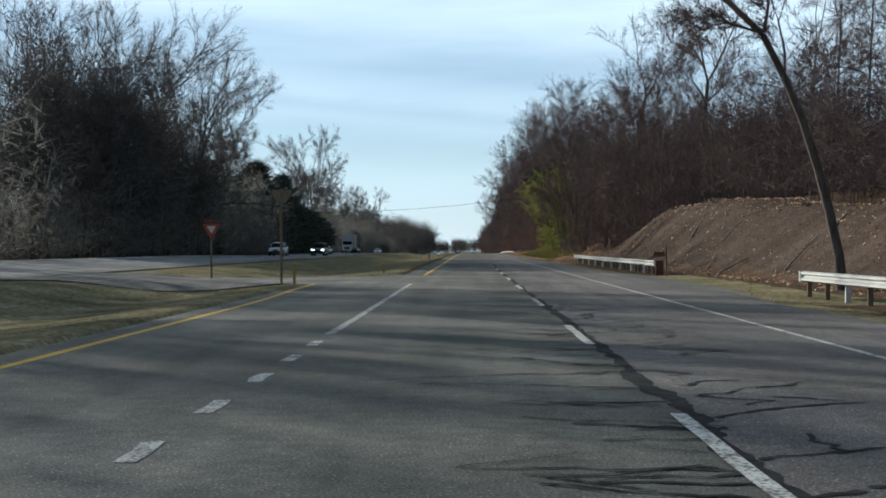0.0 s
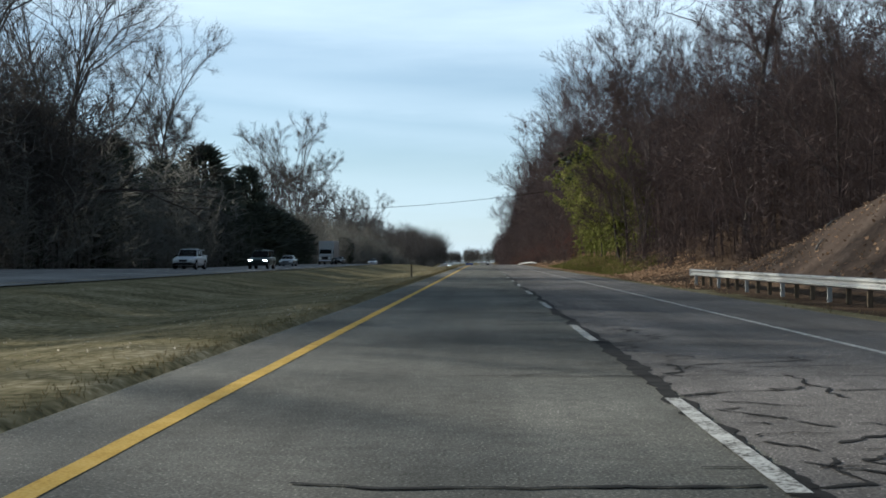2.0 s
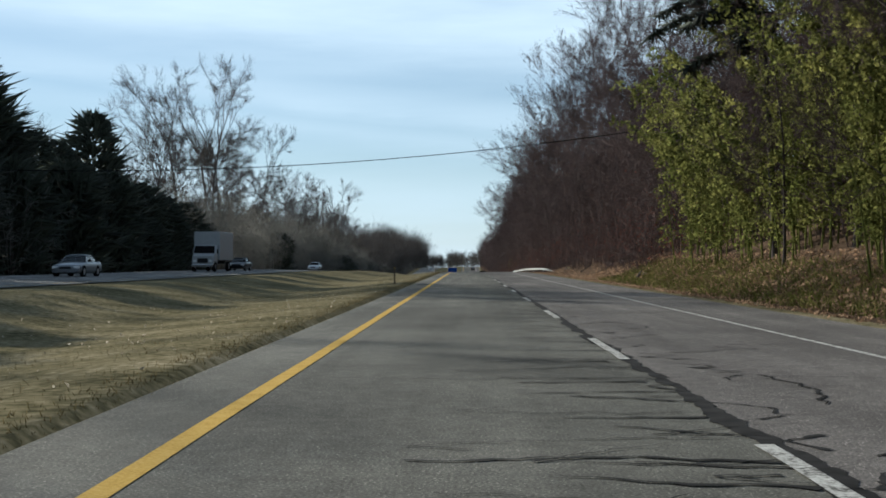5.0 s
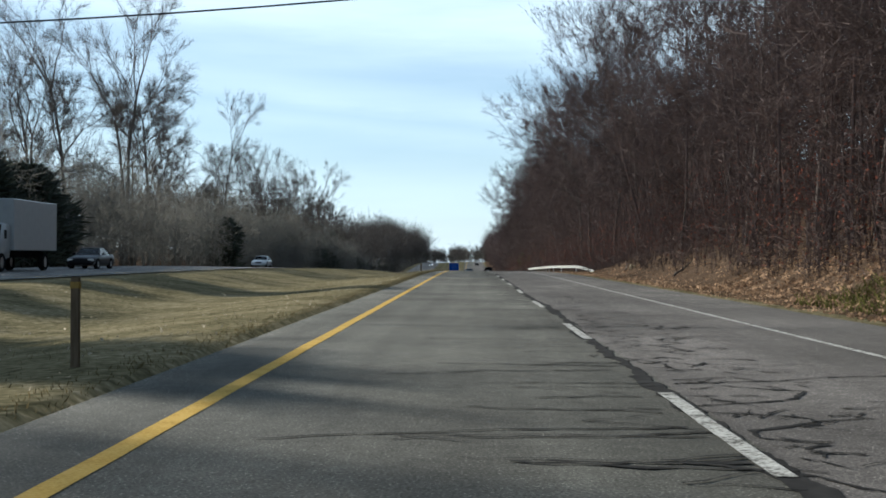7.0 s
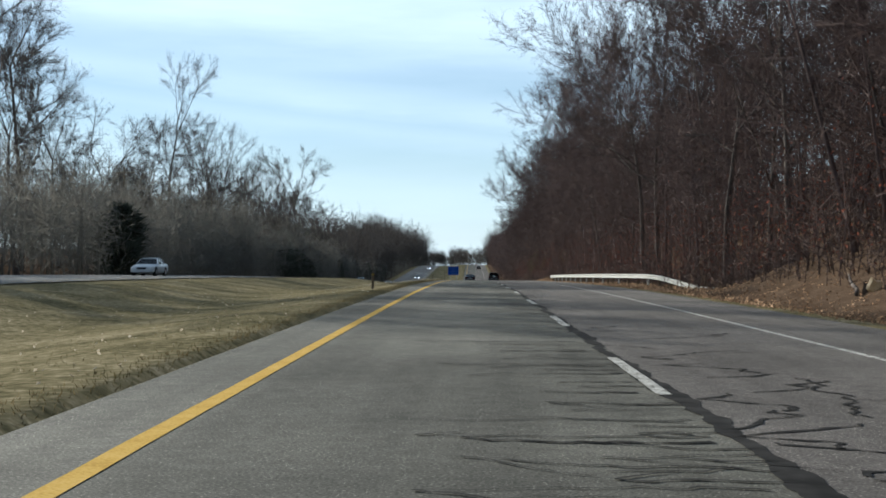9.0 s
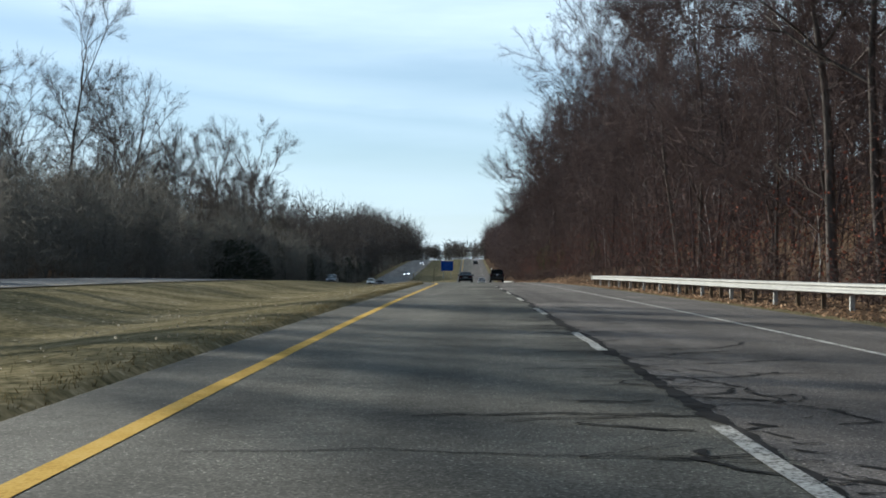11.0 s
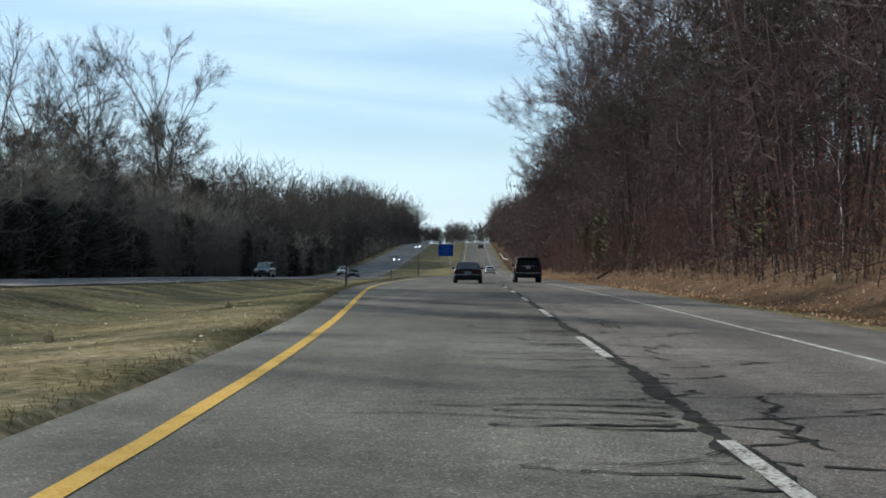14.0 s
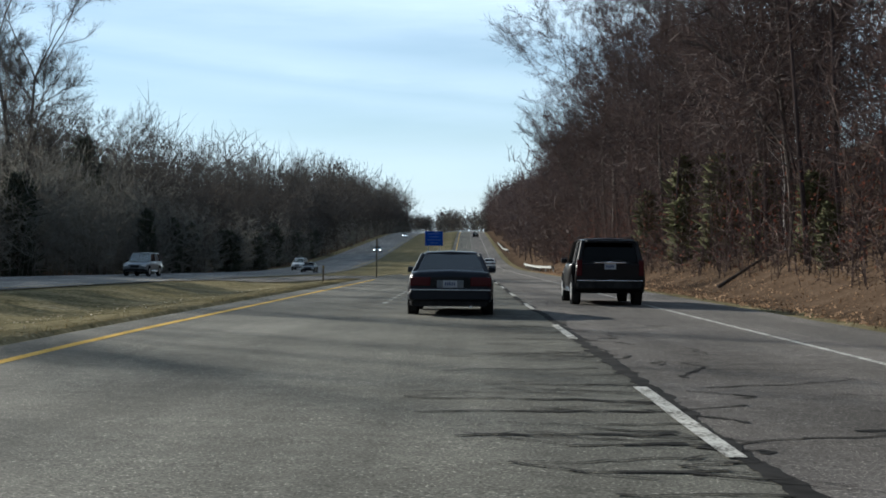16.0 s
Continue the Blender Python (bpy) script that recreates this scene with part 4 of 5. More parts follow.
def raw_mesh(name, verts, tris, mat):
    """A mesh object from numpy arrays of vertices and triangles."""
    me = bpy.data.meshes.new(name)
    me.vertices.add(len(verts))
    me.vertices.foreach_set("co", np.asarray(verts, dtype=np.float32).ravel())
    me.loops.add(len(tris) * 3)
    me.loops.foreach_set("vertex_index", np.asarray(tris, dtype=np.int32).ravel())
    me.polygons.add(len(tris))
    me.polygons.foreach_set("loop_start", np.arange(0, len(tris) * 3, 3, dtype=np.int32))
    me.materials.append(mat)
    me.update(calc_edges=True)
    return new(name, me)


def cones(a, b, r):
    """Three-sided spikes from points a to points b, r wide at the foot."""
    d = b - a
    d = d / np.maximum(np.linalg.norm(d, axis=1, keepdims=True), 1e-6)
    ref = np.where(np.abs(d[:, 2:3]) > 0.8, np.array([[1.0, 0, 0]]), np.array([[0, 0, 1.0]]))
    u = np.cross(d, ref)
    u /= np.linalg.norm(u, axis=1, keepdims=True)
    w = np.cross(d, u)
    r = np.asarray(r).reshape(-1, 1)
    ring = [a + r * (math.cos(q) * u + math.sin(q) * w) for q in (0, 2.094, 4.189)]
    v = np.stack(ring + [b], axis=1).reshape(-1, 3)
    base = np.arange(len(a))[:, None] * 4
    t = np.concatenate([base + [[0, 1, 3]], base + [[1, 2, 3]], base + [[2, 0, 3]]], axis=1).reshape(-1, 3)
    return v, t


def blades(a, b, r):
    """Slender flat twigs from points a to points b."""
    d = b - a
    u = np.cross(d, rs.normal(size=d.shape))
    u /= np.maximum(np.linalg.norm(u, axis=1, keepdims=True), 1e-6)
    r = np.asarray(r).reshape(-1, 1)
    v = np.stack([a - u * r, a + u * r, b], axis=1).reshape(-1, 3)
    return v, np.arange(len(v)).reshape(-1, 3)


def leaves(c, size, rs, flat=0.0):
    """Small folded leaves (two triangles each) round the points c."""
    n = len(c)
    a = rs.normal(size=(n, 3))
    a[:, 2] *= 1 - flat
    a /= np.linalg.norm(a, axis=1, keepdims=True)
    b = rs.normal(size=(n, 3))
    b[:, 2] *= 1 - flat
    b -= a * np.sum(a * b, axis=1, keepdims=True)
    b /= np.linalg.norm(b, axis=1, keepdims=True)
    s = np.asarray(size).reshape(-1, 1)
    k = np.cross(a, b) * 0.25 * s
    v = np.stack([c - a * s, c + b * s * 0.55 + k, c + a * s, c - b * s * 0.55 + k], axis=1).reshape(-1, 3)
    base = np.arange(n)[:, None] * 4
    t = np.concatenate([base + [[0, 1, 2]], base + [[0, 2, 3]]], axis=1).reshape(-1, 3)
    return v, t


def merge(parts):
    vs, ts, n = [], [], 0
    for v, t in parts:
        vs.append(v)
        ts.append(t + n)
        n += len(v)
    return np.concatenate(vs), np.concatenate(ts)


def thicket(name, spots, height, twigs, rs, mat, label, width=0.35, thick=0.013, fine=0.016, spray=0):
    """Saplings and brush: a stem and many fine branches at each spot (x, y)."""
    n = len(spots)
    foot = np.array([(x, y, ground_z(x, y) - 0.1) for x, y in spots])
    h = height * rs.uniform(0.45, 1.1, n)
    lean = rs.normal(size=(n, 3)) * 0.12
    lean[:, 2] = 1
    top = foot + lean * h[:, None]
    parts = [cones(foot, foot + (top - foot) * 0.8, thick * h / 6 + 0.012)]
    f = np.repeat(foot, twigs, axis=0)
    tp = np.repeat(top, twigs, axis=0)
    hh = np.repeat(h, twigs)
    u = rs.uniform(0.05, 0.95, n * twigs)[:, None]
    a = f + (tp - f) * u
    d = rs.normal(size=(n * twigs, 3))
    d[:, 2] = np.abs(d[:, 2]) * 0.6 + 0.15
    d /= np.linalg.norm(d, axis=1, keepdims=True)
    l = width * hh[:, None] * rs.uniform(0.3, 1.0, (n * twigs, 1)) * (1.1 - 0.6 * u)
    b = a + d * l
    if spray:                                    # far off: flat twigs, with more side sprays
        parts.append(blades(a, b, fine + 0.001 * hh))
        for _ in range(spray):
            q = a + (b - a) * rs.uniform(0.15, 0.95, (len(a), 1))
            parts.append(blades(q, q + (d + rs.normal(size=d.shape) * 0.7) * l * rs.uniform(0.2, 0.55, (len(a), 1)), np.full(len(a), fine * 0.8)))
        return tagged(raw_mesh(name, *merge(parts), mat), label, "brush", kind="stuff")
    parts.append(cones(a, b, fine + 0.001 * hh))
    d2 = d + rs.normal(size=d.shape) * 0.6
    a2 = a + (b - a) * rs.uniform(0.2, 0.7, (len(a), 1))
    parts.append(cones(a2, a2 + d2 * l * 0.5, np.full(len(a), fine * 0.75)))
    ob = raw_mesh(name, *merge(parts), mat)
    return tagged(ob, label, "brush", kind="stuff")


def grove(name, spots, height, twigs, rs, mat, label, wide=0.27, fine=0.03, low=0.25):
    """Leafless trees with rounded crowns of fine twigs on thin trunks."""
    n = len(spots)
    foot = np.array([(x, y, ground_z(x, y) - 0.1) for x, y in spots])
    h = height * rs.uniform(0.5, 1.2, n)
    lean = rs.normal(size=(n, 3)) * 0.10
    lean[:, 2] = 1
    parts = [cones(foot, foot + lean * h[:, None] * 0.85, 0.005 * h + 0.02)]
    hh = np.repeat(h, twigs)[:, None]
    axis = np.repeat(foot, twigs, axis=0) + np.repeat(lean, twigs, axis=0) * hh * (low + (1 - low) * 0.5)
    d = rs.normal(size=(n * twigs, 3))
    d /= np.linalg.norm(d, axis=1, keepdims=True)
    r = rs.uniform(0.05, 1, (n * twigs, 1)) ** 0.45
    q = axis + d * r * np.concatenate([wide * hh, wide * hh, (1 - low) * 0.46 * hh], axis=1)
    way = d + rs.normal(size=d.shape) * 0.45 + np.array([[0, 0, 0.35]])
    l = hh * rs.uniform(0.05, 0.13, (len(q), 1))
    parts.append(blades(q - way * l, q, fine * (1 + 0.6 * (1 - r[:, 0]))))
    for _ in range(2):
        a = q - way * l * rs.uniform(0.1, 0.8, (len(q), 1))
        parts.append(blades(a, a + (way + rs.normal(size=d.shape) * 0.7) * l * 0.6, np.full(len(q), fine * 0.75)))
    return tagged(raw_mesh(name, *merge(parts), mat), label, "woods", kind="stuff")


rng = random.Random(5)
rs = np.random.RandomState(7)
WOOD_R, WOOD_L = "bare trees on the wooded slope", "bare trees beyond the far carriageway"
OAK, MAPLE, POPLAR, SLENDER, GNARLED, GREAT, ROUND, TALL, OVAL = range(9)
SHAPES = [  # height, girth, first, top, spread, arch, twig, limbs
    (24, 0.25, 0.30, 0.60, 0.58, 0.05, 0.0125, (1, 2)), (22, 0.18, 0.22, 0.72, 0.48, 0.10, 0.0125, (1, 2)), (26, 0.20, 0.42, 0.82, 0.54, 0.06, 0.0125, (1, 2)),
    (17, 0.10, 0.18, 0.80, 0.54, 0.08, 0.0095, (1, 1, 2)), (21, 0.26, 0.40, 0.52, 0.70, 0.02, 0.0125, (1, 2)),
    (29, 0.42, 0.24, 0.44, 0.52, 0.05, 0.0145, (2, 2)), (24, 0.32, 0.30, 0.56, 0.60, 0.04, 0.0145, (2, 2)), (27, 0.32, 0.42, 0.84, 0.50, 0.07, 0.014, (1, 2)), (22, 0.28, 0.32, 0.68, 0.56, 0.07, 0.0145, (1, 2))]
LABELS = ["tall leafless oak with a dark trunk and forking limbs", "leafless maple with fine upswept twigs", "tall straight leafless poplar with a high crown", "slender leafless young tree among brush",
          "gnarled leafless oak with wide crooked limbs", "very large leafless oak with a broad fan of limbs", "leafless hardwood with a dense rounded crown", "tall thin leafless tree with an open crown",
          "leafless tree with a narrow oval crown of grey twigs"]
kinds = [tree_thing("bare_tree", hardwood(300 + i, *sh), M_BARK, M_TWIG if i >= GREAT else M_BROWNTWIG, LABELS[i], WOOD_L if i >= GREAT else WOOD_R) for i, sh in enumerate(SHAPES)]
used = set()


def stand(i, x, y, s, turn, group=WOOD_R, lean=0.0):
    m = pose(x, y, ground_z(x, y) - 0.05, 0, lean, 0) @ pose(0, 0, 0, 0, 0, turn) @ Matrix.Diagonal((s, s, s, 1))
    ob = kinds[i] if i not in used else copy_thing(kinds[i], m)
    used.add(i)
    ob.matrix_basis = m
    ob["group"] = group
    return ob


def scatter(n, x0, x1, y0, y1, gap=None, shift=0.0, power=1.25):
    out = []
    while len(out) < n:
        y = rng.uniform(y0, y1)
        x = x0 + (x1 - x0) * rng.random() ** power
        if gap and gap[0] < y < gap[1] and x < 15:
            continue
        out.append((x + (shift if y < 145 else 0), y))
    return out


# the right side: an edge row of single trees that lean out over the verge, deeper woods behind
for y in span(114, 640, 7.2):
    yy, x = y + rng.uniform(-2.4, 2.4), rng.uniform(12.4, 15.8)
    if yy < 250:
        x = rng.uniform(17.0, 20.5)
    size = 0.64 if yy < 172 else 0.66 + 0.27 * smooth(225, 290, yy)
    stand(rng.choice((OAK, OAK, MAPLE, MAPLE, SLENDER, SLENDER, GNARLED, POPLAR)), x, yy, rng.uniform(0.85, 1.08) * size, rng.uniform(0, 360), WOOD_R, -rng.uniform(0, 4) if yy > 250 else 0.0)
for y in span(160, 620, 15.0):
    stand(rng.choice((OAK, POPLAR, POPLAR, MAPLE)), rng.uniform(17, 23), y + rng.uniform(-4, 4), rng.uniform(0.85, 1.0) * (0.62 + 0.34 * smooth(225, 290, y)), rng.uniform(0, 360), WOOD_R, -rng.uniform(0, 4))
for y in span(34, 112, 7.5):
    stand(rng.choice((OAK, MAPLE, SLENDER, SLENDER, POPLAR)), rng.uniform(21, 29), y + rng.uniform(-2, 2), rng.uniform(0.55, 0.72), rng.uniform(0, 360))
grove("far_woods", scatter(110, 13.5, 30, 118, 178, None, 4.0), 14.5, 150, rs, M_BROWNTWIG, "lower leafless trees past the clay bank", 0.24, 0.026, 0.08)
grove("far_woods", scatter(100, 13.5, 28, 176, 262, (172, 240)), 15.5, 150, rs, M_BROWNTWIG, "lower leafless trees behind the bamboo", 0.25, 0.026, 0.12)
grove("far_woods", scatter(330, 12.4, 28, 258, 700), 20.0, 130, rs, M_BROWNTWIG, "leafless trees with rounded crowns on the slope", 0.25, 0.026, 0.12)
grove("far_woods", scatter(70, 11.5, 20, 430, 690), 22.0, 170, rs, M_BROWNTWIG, "tall leafless trees along the wood's edge", 0.2, 0.033, 0.1)
grove("far_woods", scatter(70, 17, 30, 100, 150, None, 2.0), 12.0, 150, rs, M_BROWNTWIG, "close low leafless trees behind the clay bank", 0.26, 0.026, 0.05)
grove("far_woods", scatter(80, 14, 26, 232, 330), 17.0, 150, rs, M_REDTWIG, "close reddish-brown leafless trees on the slope", 0.26, 0.026, 0.08)
thicket("far_woods", scatter(110, 15, 42, 118, 178, None, 5.0), 13.0, 46, rs, M_BROWNTWIG, "leafless woods past the clay bank", 0.27, 0.014, 0.034, 3)
thicket("far_woods", scatter(70, 18, 42, 176, 262), 13.0, 44, rs, M_BROWNTWIG, "leafless woods behind the bamboo", 0.27, 0.014, 0.034, 3)
thicket("far_woods", scatter(390, 15, 42, 258, 720), 20.0, 44, rs, M_BROWNTWIG, "deep leafless woods on the slope, grey-brown", 0.27, 0.014, 0.036, 3)
thicket("far_woods", scatter(190, 22, 46, -30, 118), 14.0, 44, rs, M_BROWNTWIG, "leafless woods behind the clay bank", 0.24, 0.014, 0.034, 3)
thicket("undergrowth", scatter(760, 18.4, 31, 16, 128), 8.5, 20, rs, M_BROWNTWIG, "dense brown brush on top of the clay bank", 0.34, 0.012, 0.022, 3)
grove("far_woods", scatter(460, 9.5, 34, 640, 1200), 19.0, 64, rs, M_BROWNTWIG, "leafless woods climbing the far hill", 0.28, 0.09, 0.05)
thicket("undergrowth", scatter(500, 9.0, 26, 600, 1200), 7.0, 26, rs, M_REDTWIG, "brown brush below the far woods", 0.35, 0.03, 0.09, 2)
thicket("undergrowth", scatter(2100, 10.6, 18, 112, 660, (172, 240), 4.0), 9.5, 14, rs, M_REDTWIG, "tangle of reddish-brown saplings and brush at the wood's edge", 0.3, 0.011, 0.013, 2)
thicket("undergrowth", scatter(900, 13, 26, 130, 650), 14.0, 20, rs, M_BROWNTWIG, "brown saplings inside the wood", 0.3, 0.011, 0.022, 3)
thicket("undergrowth", scatter(2200, 9.8, 14.5, 118, 600, (172, 240), 3.0), 2.2, 13, rs, M_REDTWIG, "low tangle of brown briars on the bank", 0.5, 0.03, 0.011)
hang = scatter(1900, 10.3, 17, 225, 640)
pts = np.array([(x, y, ground_z(x, y)) for x, y in hang for _ in range(16)])
pts += np.concatenate([rs.normal(size=(len(pts), 2)) * 0.7, np.abs(rs.normal(size=(len(pts), 1))) * 2.4 + 0.3], axis=1)
tagged(raw_mesh("hanging_leaves", *leaves(pts, rs.uniform(0.035, 0.08, len(pts)), rs), M_RUSSET), "dark red dead leaves still hanging on the brush", "leaves", kind="stuff")

# the left side: tall trees over a dark belt of brush
# the trees up to y = 78 stand out of view, added to shade the road
for y in span(46, 78, 7.0) + span(119, 148, 7.0):
    yy = y + rng.uniform(-2, 2)
    stand(rng.choice((GREAT, ROUND, ROUND, TALL, OVAL)), rng.uniform(-48, -40), yy, (0.8 if yy < 112 else 1.0) * rng.uniform(0.9, 1.06), rng.uniform(0, 360), WOOD_L)
for y in span(135, 330, 15.0):
    stand(rng.choice((ROUND, TALL, OVAL)), rng.uniform(-58, -49), y + rng.uniform(-5, 5), rng.uniform(0.48, 0.6), rng.uniform(0, 360), WOOD_L)
for i, x, y, k in ((GREAT, -43.0, 160, 1.03), (GREAT, -38.5, 170, 0.86), (GREAT, -39.5, 177, 0.9), (TALL, -46.7, 238, 0.92), (OVAL, -47.5, 246, 1.05), (TALL, -47, 252, 0.9), (ROUND, -46.0, 335, 0.86), (TALL, -46.5, 350, 0.88), (OVAL, -47.5, 343, 0.95),
                   (TALL, -46.6, 373, 1.0), (TALL, -48.0, 380, 0.9), (OVAL, -47.0, 391, 0.95), (TALL, -49.8, 400, 0.97), (OVAL, -52, 420, 0.9), (ROUND, -52, 436, 0.8), (TALL, -58, 500, 1.0),
                   (OVAL, -50, 456, 0.85), (GREAT, -46.0, 487, 0.86), (ROUND, -47.0, 497, 0.95), (OVAL, -52, 510, 0.9), (GREAT, -47.4, 526, 0.76), (ROUND, -49, 541, 0.85), (OVAL, -46, 556, 0.95), (TALL, -48, 562, 0.8),
                   (TALL, -45.4, 590, 0.9), (TALL, -44.4, 584, 0.95), (OVAL, -50, 600, 0.8), (ROUND, -50, 630, 0.7), (OVAL, -48, 655, 0.75), (ROUND, -50, 690, 0.72)):
    stand(i, x, y, k, 37 * y, WOOD_L)
for y in span(436, 770, 10.5):
    stand(rng.choice((ROUND, OVAL, OVAL)), rng.uniform(-47, -39), y + rng.uniform(-3, 3), rng.uniform(0.58, 0.74), rng.uniform(0, 360), WOOD_L)
# groves added to cast shade on the road; those before y = 74 are unseen
grove("far_woods", scatter(26, -37, -50, 43, 74, None, 0.0, 1.0) + scatter(54, -37, -45, 117, 150, None, 0.0, 1.0) + scatter(20, -36.5, -44, 150, 178, None, 0.0, 1.0), 23.0, 190, rs, M_TWIG, "tall leafless trees with dense crowns, added to shade the road", 0.2, 0.045, 0.1)
thicket("far_woods", scatter(190, -37, -50, 132, 236, None, 0.0, 1.0), 14.5, 46, rs, M_BRUSH, "dense leafless belt below the tall trees", 0.26, 0.016, 0.045, 3)
thicket("far_woods", scatter(120, -46, -85, 110, 235), 10.0, 40, rs, M_TWIG, "leafless woods beyond the far carriageway", 0.24, 0.02, 0.04, 2)
grove("far_woods", scatter(40, -46, -60, 222, 262, None, 0.0, 1.0), 11.5, 190, rs, M_TWIG, "leafless trees behind the evergreens", 0.22, 0.04, 0.1)
grove("far_woods", scatter(560, -36, -60, 296, 640), 12.0, 135, rs, M_BRUSH, "close ranks of leafless trees beyond the far carriageway", 0.3, 0.030, 0.02)
grove("far_woods", scatter(70, -46, -75, 300, 600), 17.0, 150, rs, M_TWIG, "taller leafless trees with rounded crowns", 0.26, 0.034, 0.2)
grove("far_woods", scatter(170, -37, -70, 430, 640), 14.5, 190, rs, M_BRUSH, "dense leafless woods along the far verge", 0.26, 0.028, 0.05)
grove("far_woods", scatter(170, -36, -70, 610, 790), 20.0, 130, rs, M_TWIG, "dense leafless woods where the far verge starts to climb", 0.26, 0.05, 0.04)
grove("far_woods", scatter(480, -34, -66, 760, 1200), 25.0, 66, rs, M_TWIG, "leafless woods along the far hill", 0.3, 0.09, 0.03)
thicket("undergrowth", scatter(760, -34, -56, 600, 1200), 8.0, 26, rs, M_BRUSH, "dark brush below the far woods", 0.35, 0.03, 0.10, 2)
grove("far_woods", scatter(420, -120, 120, 1080, 1320, None, 0.0, 1.0), 14.0, 85, rs, M_TWIG, "distant leafless trees on the crest", 0.38, 0.15, 0.02)
thicket("undergrowth", scatter(420, -130, 130, 1085, 1230, None, 0.0, 1.0), 8.0, 30, rs, M_BRUSH, "brush below the distant trees", 0.4, 0.1, 0.13, 2)
thicket("far_woods", scatter(110, -36, -64, -260, 40) + scatter(110, 13, 40, -260, -30), 22.0, 30, rs, M_TWIG, "leafless woods back along the road", 0.26, 0.04, 0.08, 1)
thicket("undergrowth", scatter(1500, -34.5, -52, 40, 900), 9.0, 11, rs, M_BRUSH, "dark leafless brush beside the far carriageway", fine=0.032, spray=4)
thicket("undergrowth", scatter(700, -35, -48, 420, 720), 10.0, 14, rs, M_BRUSH, "tall dark brush along the far verge", fine=0.03, spray=4)
thicket("undergrowth", scatter(560, -35, -50, 60, 240), 13.0, 14, rs, M_BRUSH, "tall dark leafless brush below the big trees", fine=0.045, spray=3)


# evergreens
def cedar_meshes(seed, height, wide, n):
    rs = np.random.RandomState(seed)
    tv, tf = [], []
    tube(tv, tf, Vector((0, 0, -0.3)), Vector((0, 0, height * 0.9)), height * 0.018, 0.02, 6)
    u = rs.uniform(0.02, 1.0, n) ** 0.85
    ang = rs.uniform(0, 6.283, n)
    prof = wide * np.minimum(1.0, (1.02 - u) * 3.2) ** 0.55 * (0.78 + 0.22 * np.sin(ang * 3 + u * 9 + seed))
    r = prof * np.sqrt(rs.uniform(0.15, 1.0, n))
    a = np.stack([r * np.cos(ang) * 0.6, r * np.sin(ang) * 0.6, u * height - 0.3], axis=1)
    d = np.stack([np.cos(ang), np.sin(ang), rs.uniform(-0.1, 0.8, n)], axis=1) + rs.normal(size=(n, 3)) * 0.3
    b = a + d * (prof * 0.42 + 0.25)[:, None] * rs.uniform(0.6, 1.1, (n, 1))
    v1, t1 = cones(a, b, rs.uniform(0.10, 0.2, n))
    return tv, tf, v1, t1


CEDARS = "dark evergreens beyond the far carriageway"
cedars = []
for i, (h, w, n) in enumerate([(14, 4.2, 1700), (11, 3.6, 1500), (8, 3.8, 1500)]):
    tv, tf, cv, ct = cedar_meshes(50 + i, h, w, n)
    ob = tagged(new("evergreen_tree"), "dense dark evergreen tree, almost black against the light", "tree", CEDARS)
    mesh_object("trunk", tv, tf, M_BARK, True, ob)
    crown = raw_mesh("crown", cv, ct, M_CEDAR)
    crown.parent = ob
    cedars.append(ob)
planted = set()


def plant(i, x, y, s, wide=1.0):
    m = pose(x, y, ground_z(x, y) - 0.1, 0, 0, rng.uniform(0, 360)) @ Matrix.Diagonal((s * wide, s * wide, s, 1))
    ob = cedars[i] if i not in planted else copy_thing(cedars[i], m)
    planted.add(i)
    ob.matrix_basis = m
    return ob


# the first nine, y = 139 to 223, are added among the brush to shade the road
for i, x, y, s, w in ((0, -44, 139, 0.95, 0.9), (1, -42, 149, 1.2, 0.9), (0, -45, 158, 1.0, 0.9), (1, -41, 167, 1.3, 0.9), (0, -44, 176, 1.1, 0.9), (1, -40, 184, 1.2, 1.0), (1, -41, 197, 1.35, 0.9), (0, -43, 205, 1.1, 0.9), (1, -42, 223, 1.3, 1.0), (0, -45, 188, 1.2, 0.9), (0, -46, 214, 1.05, 0.8), (0, -43.5, 256, 1.34, 1.2), (1, -40, 243, 1.16, 1.0), (1, -41, 257, 1.21, 1.0), (0, -42, 268, 0.98, 0.9), (0, -43.5, 292, 1.30, 1.0),
                      (0, -44, 281, 1.0, 0.9), (2, -37.5, 249, 1.2, 1.0), (2, -37, 262, 1.3, 1.0), (2, -37, 274, 1.3, 1.0), (2, -37, 286, 1.25, 1.0), (1, -39.5, 297, 0.93, 1.0), (2, -37.5, 300, 1.15, 1.0),
                      (2, -37, 309, 1.1, 1.0), (2, -37.5, 317, 0.85, 1.0), (1, -41, 234, 1.15, 1.0), (2, -38, 238, 1.15, 1.0), (2, -36.6, 391, 0.98, 0.86),
                      (2, -36.5, 498, 0.8, 1.0), (2, -36.8, 507, 0.86, 1.0), (2, -36.5, 516, 0.9, 1.0), (2, -37, 526, 0.85, 1.0), (2, -36.5, 536, 0.7, 1.0), (1, -35.8, 600, 0.68, 0.55), (1, -35.8, 613, 0.64, 0.6),
                      (0, -44, 605, 1.12, 0.7), (1, -38, 566, 0.8, 0.8), (1, -37, 628, 0.65, 0.7), (2, -36.5, 650, 0.8, 1.0), (2, -37, 676, 0.8, 1.0), (1, -37, 700, 0.75, 0.8), (2, -37, 728, 0.85, 1.0), (2, -37, 752, 0.95, 1.0)):
    plant(i, x, y, s, w)
M_OLIVE = material("olive_needles", [(0.060, 0.064, 0.030), (0.120, 0.118, 0.056)], scale=0.6, rough=0.9, island=0.35, spec=0.2)
thin(M_OLIVE, 0.4)
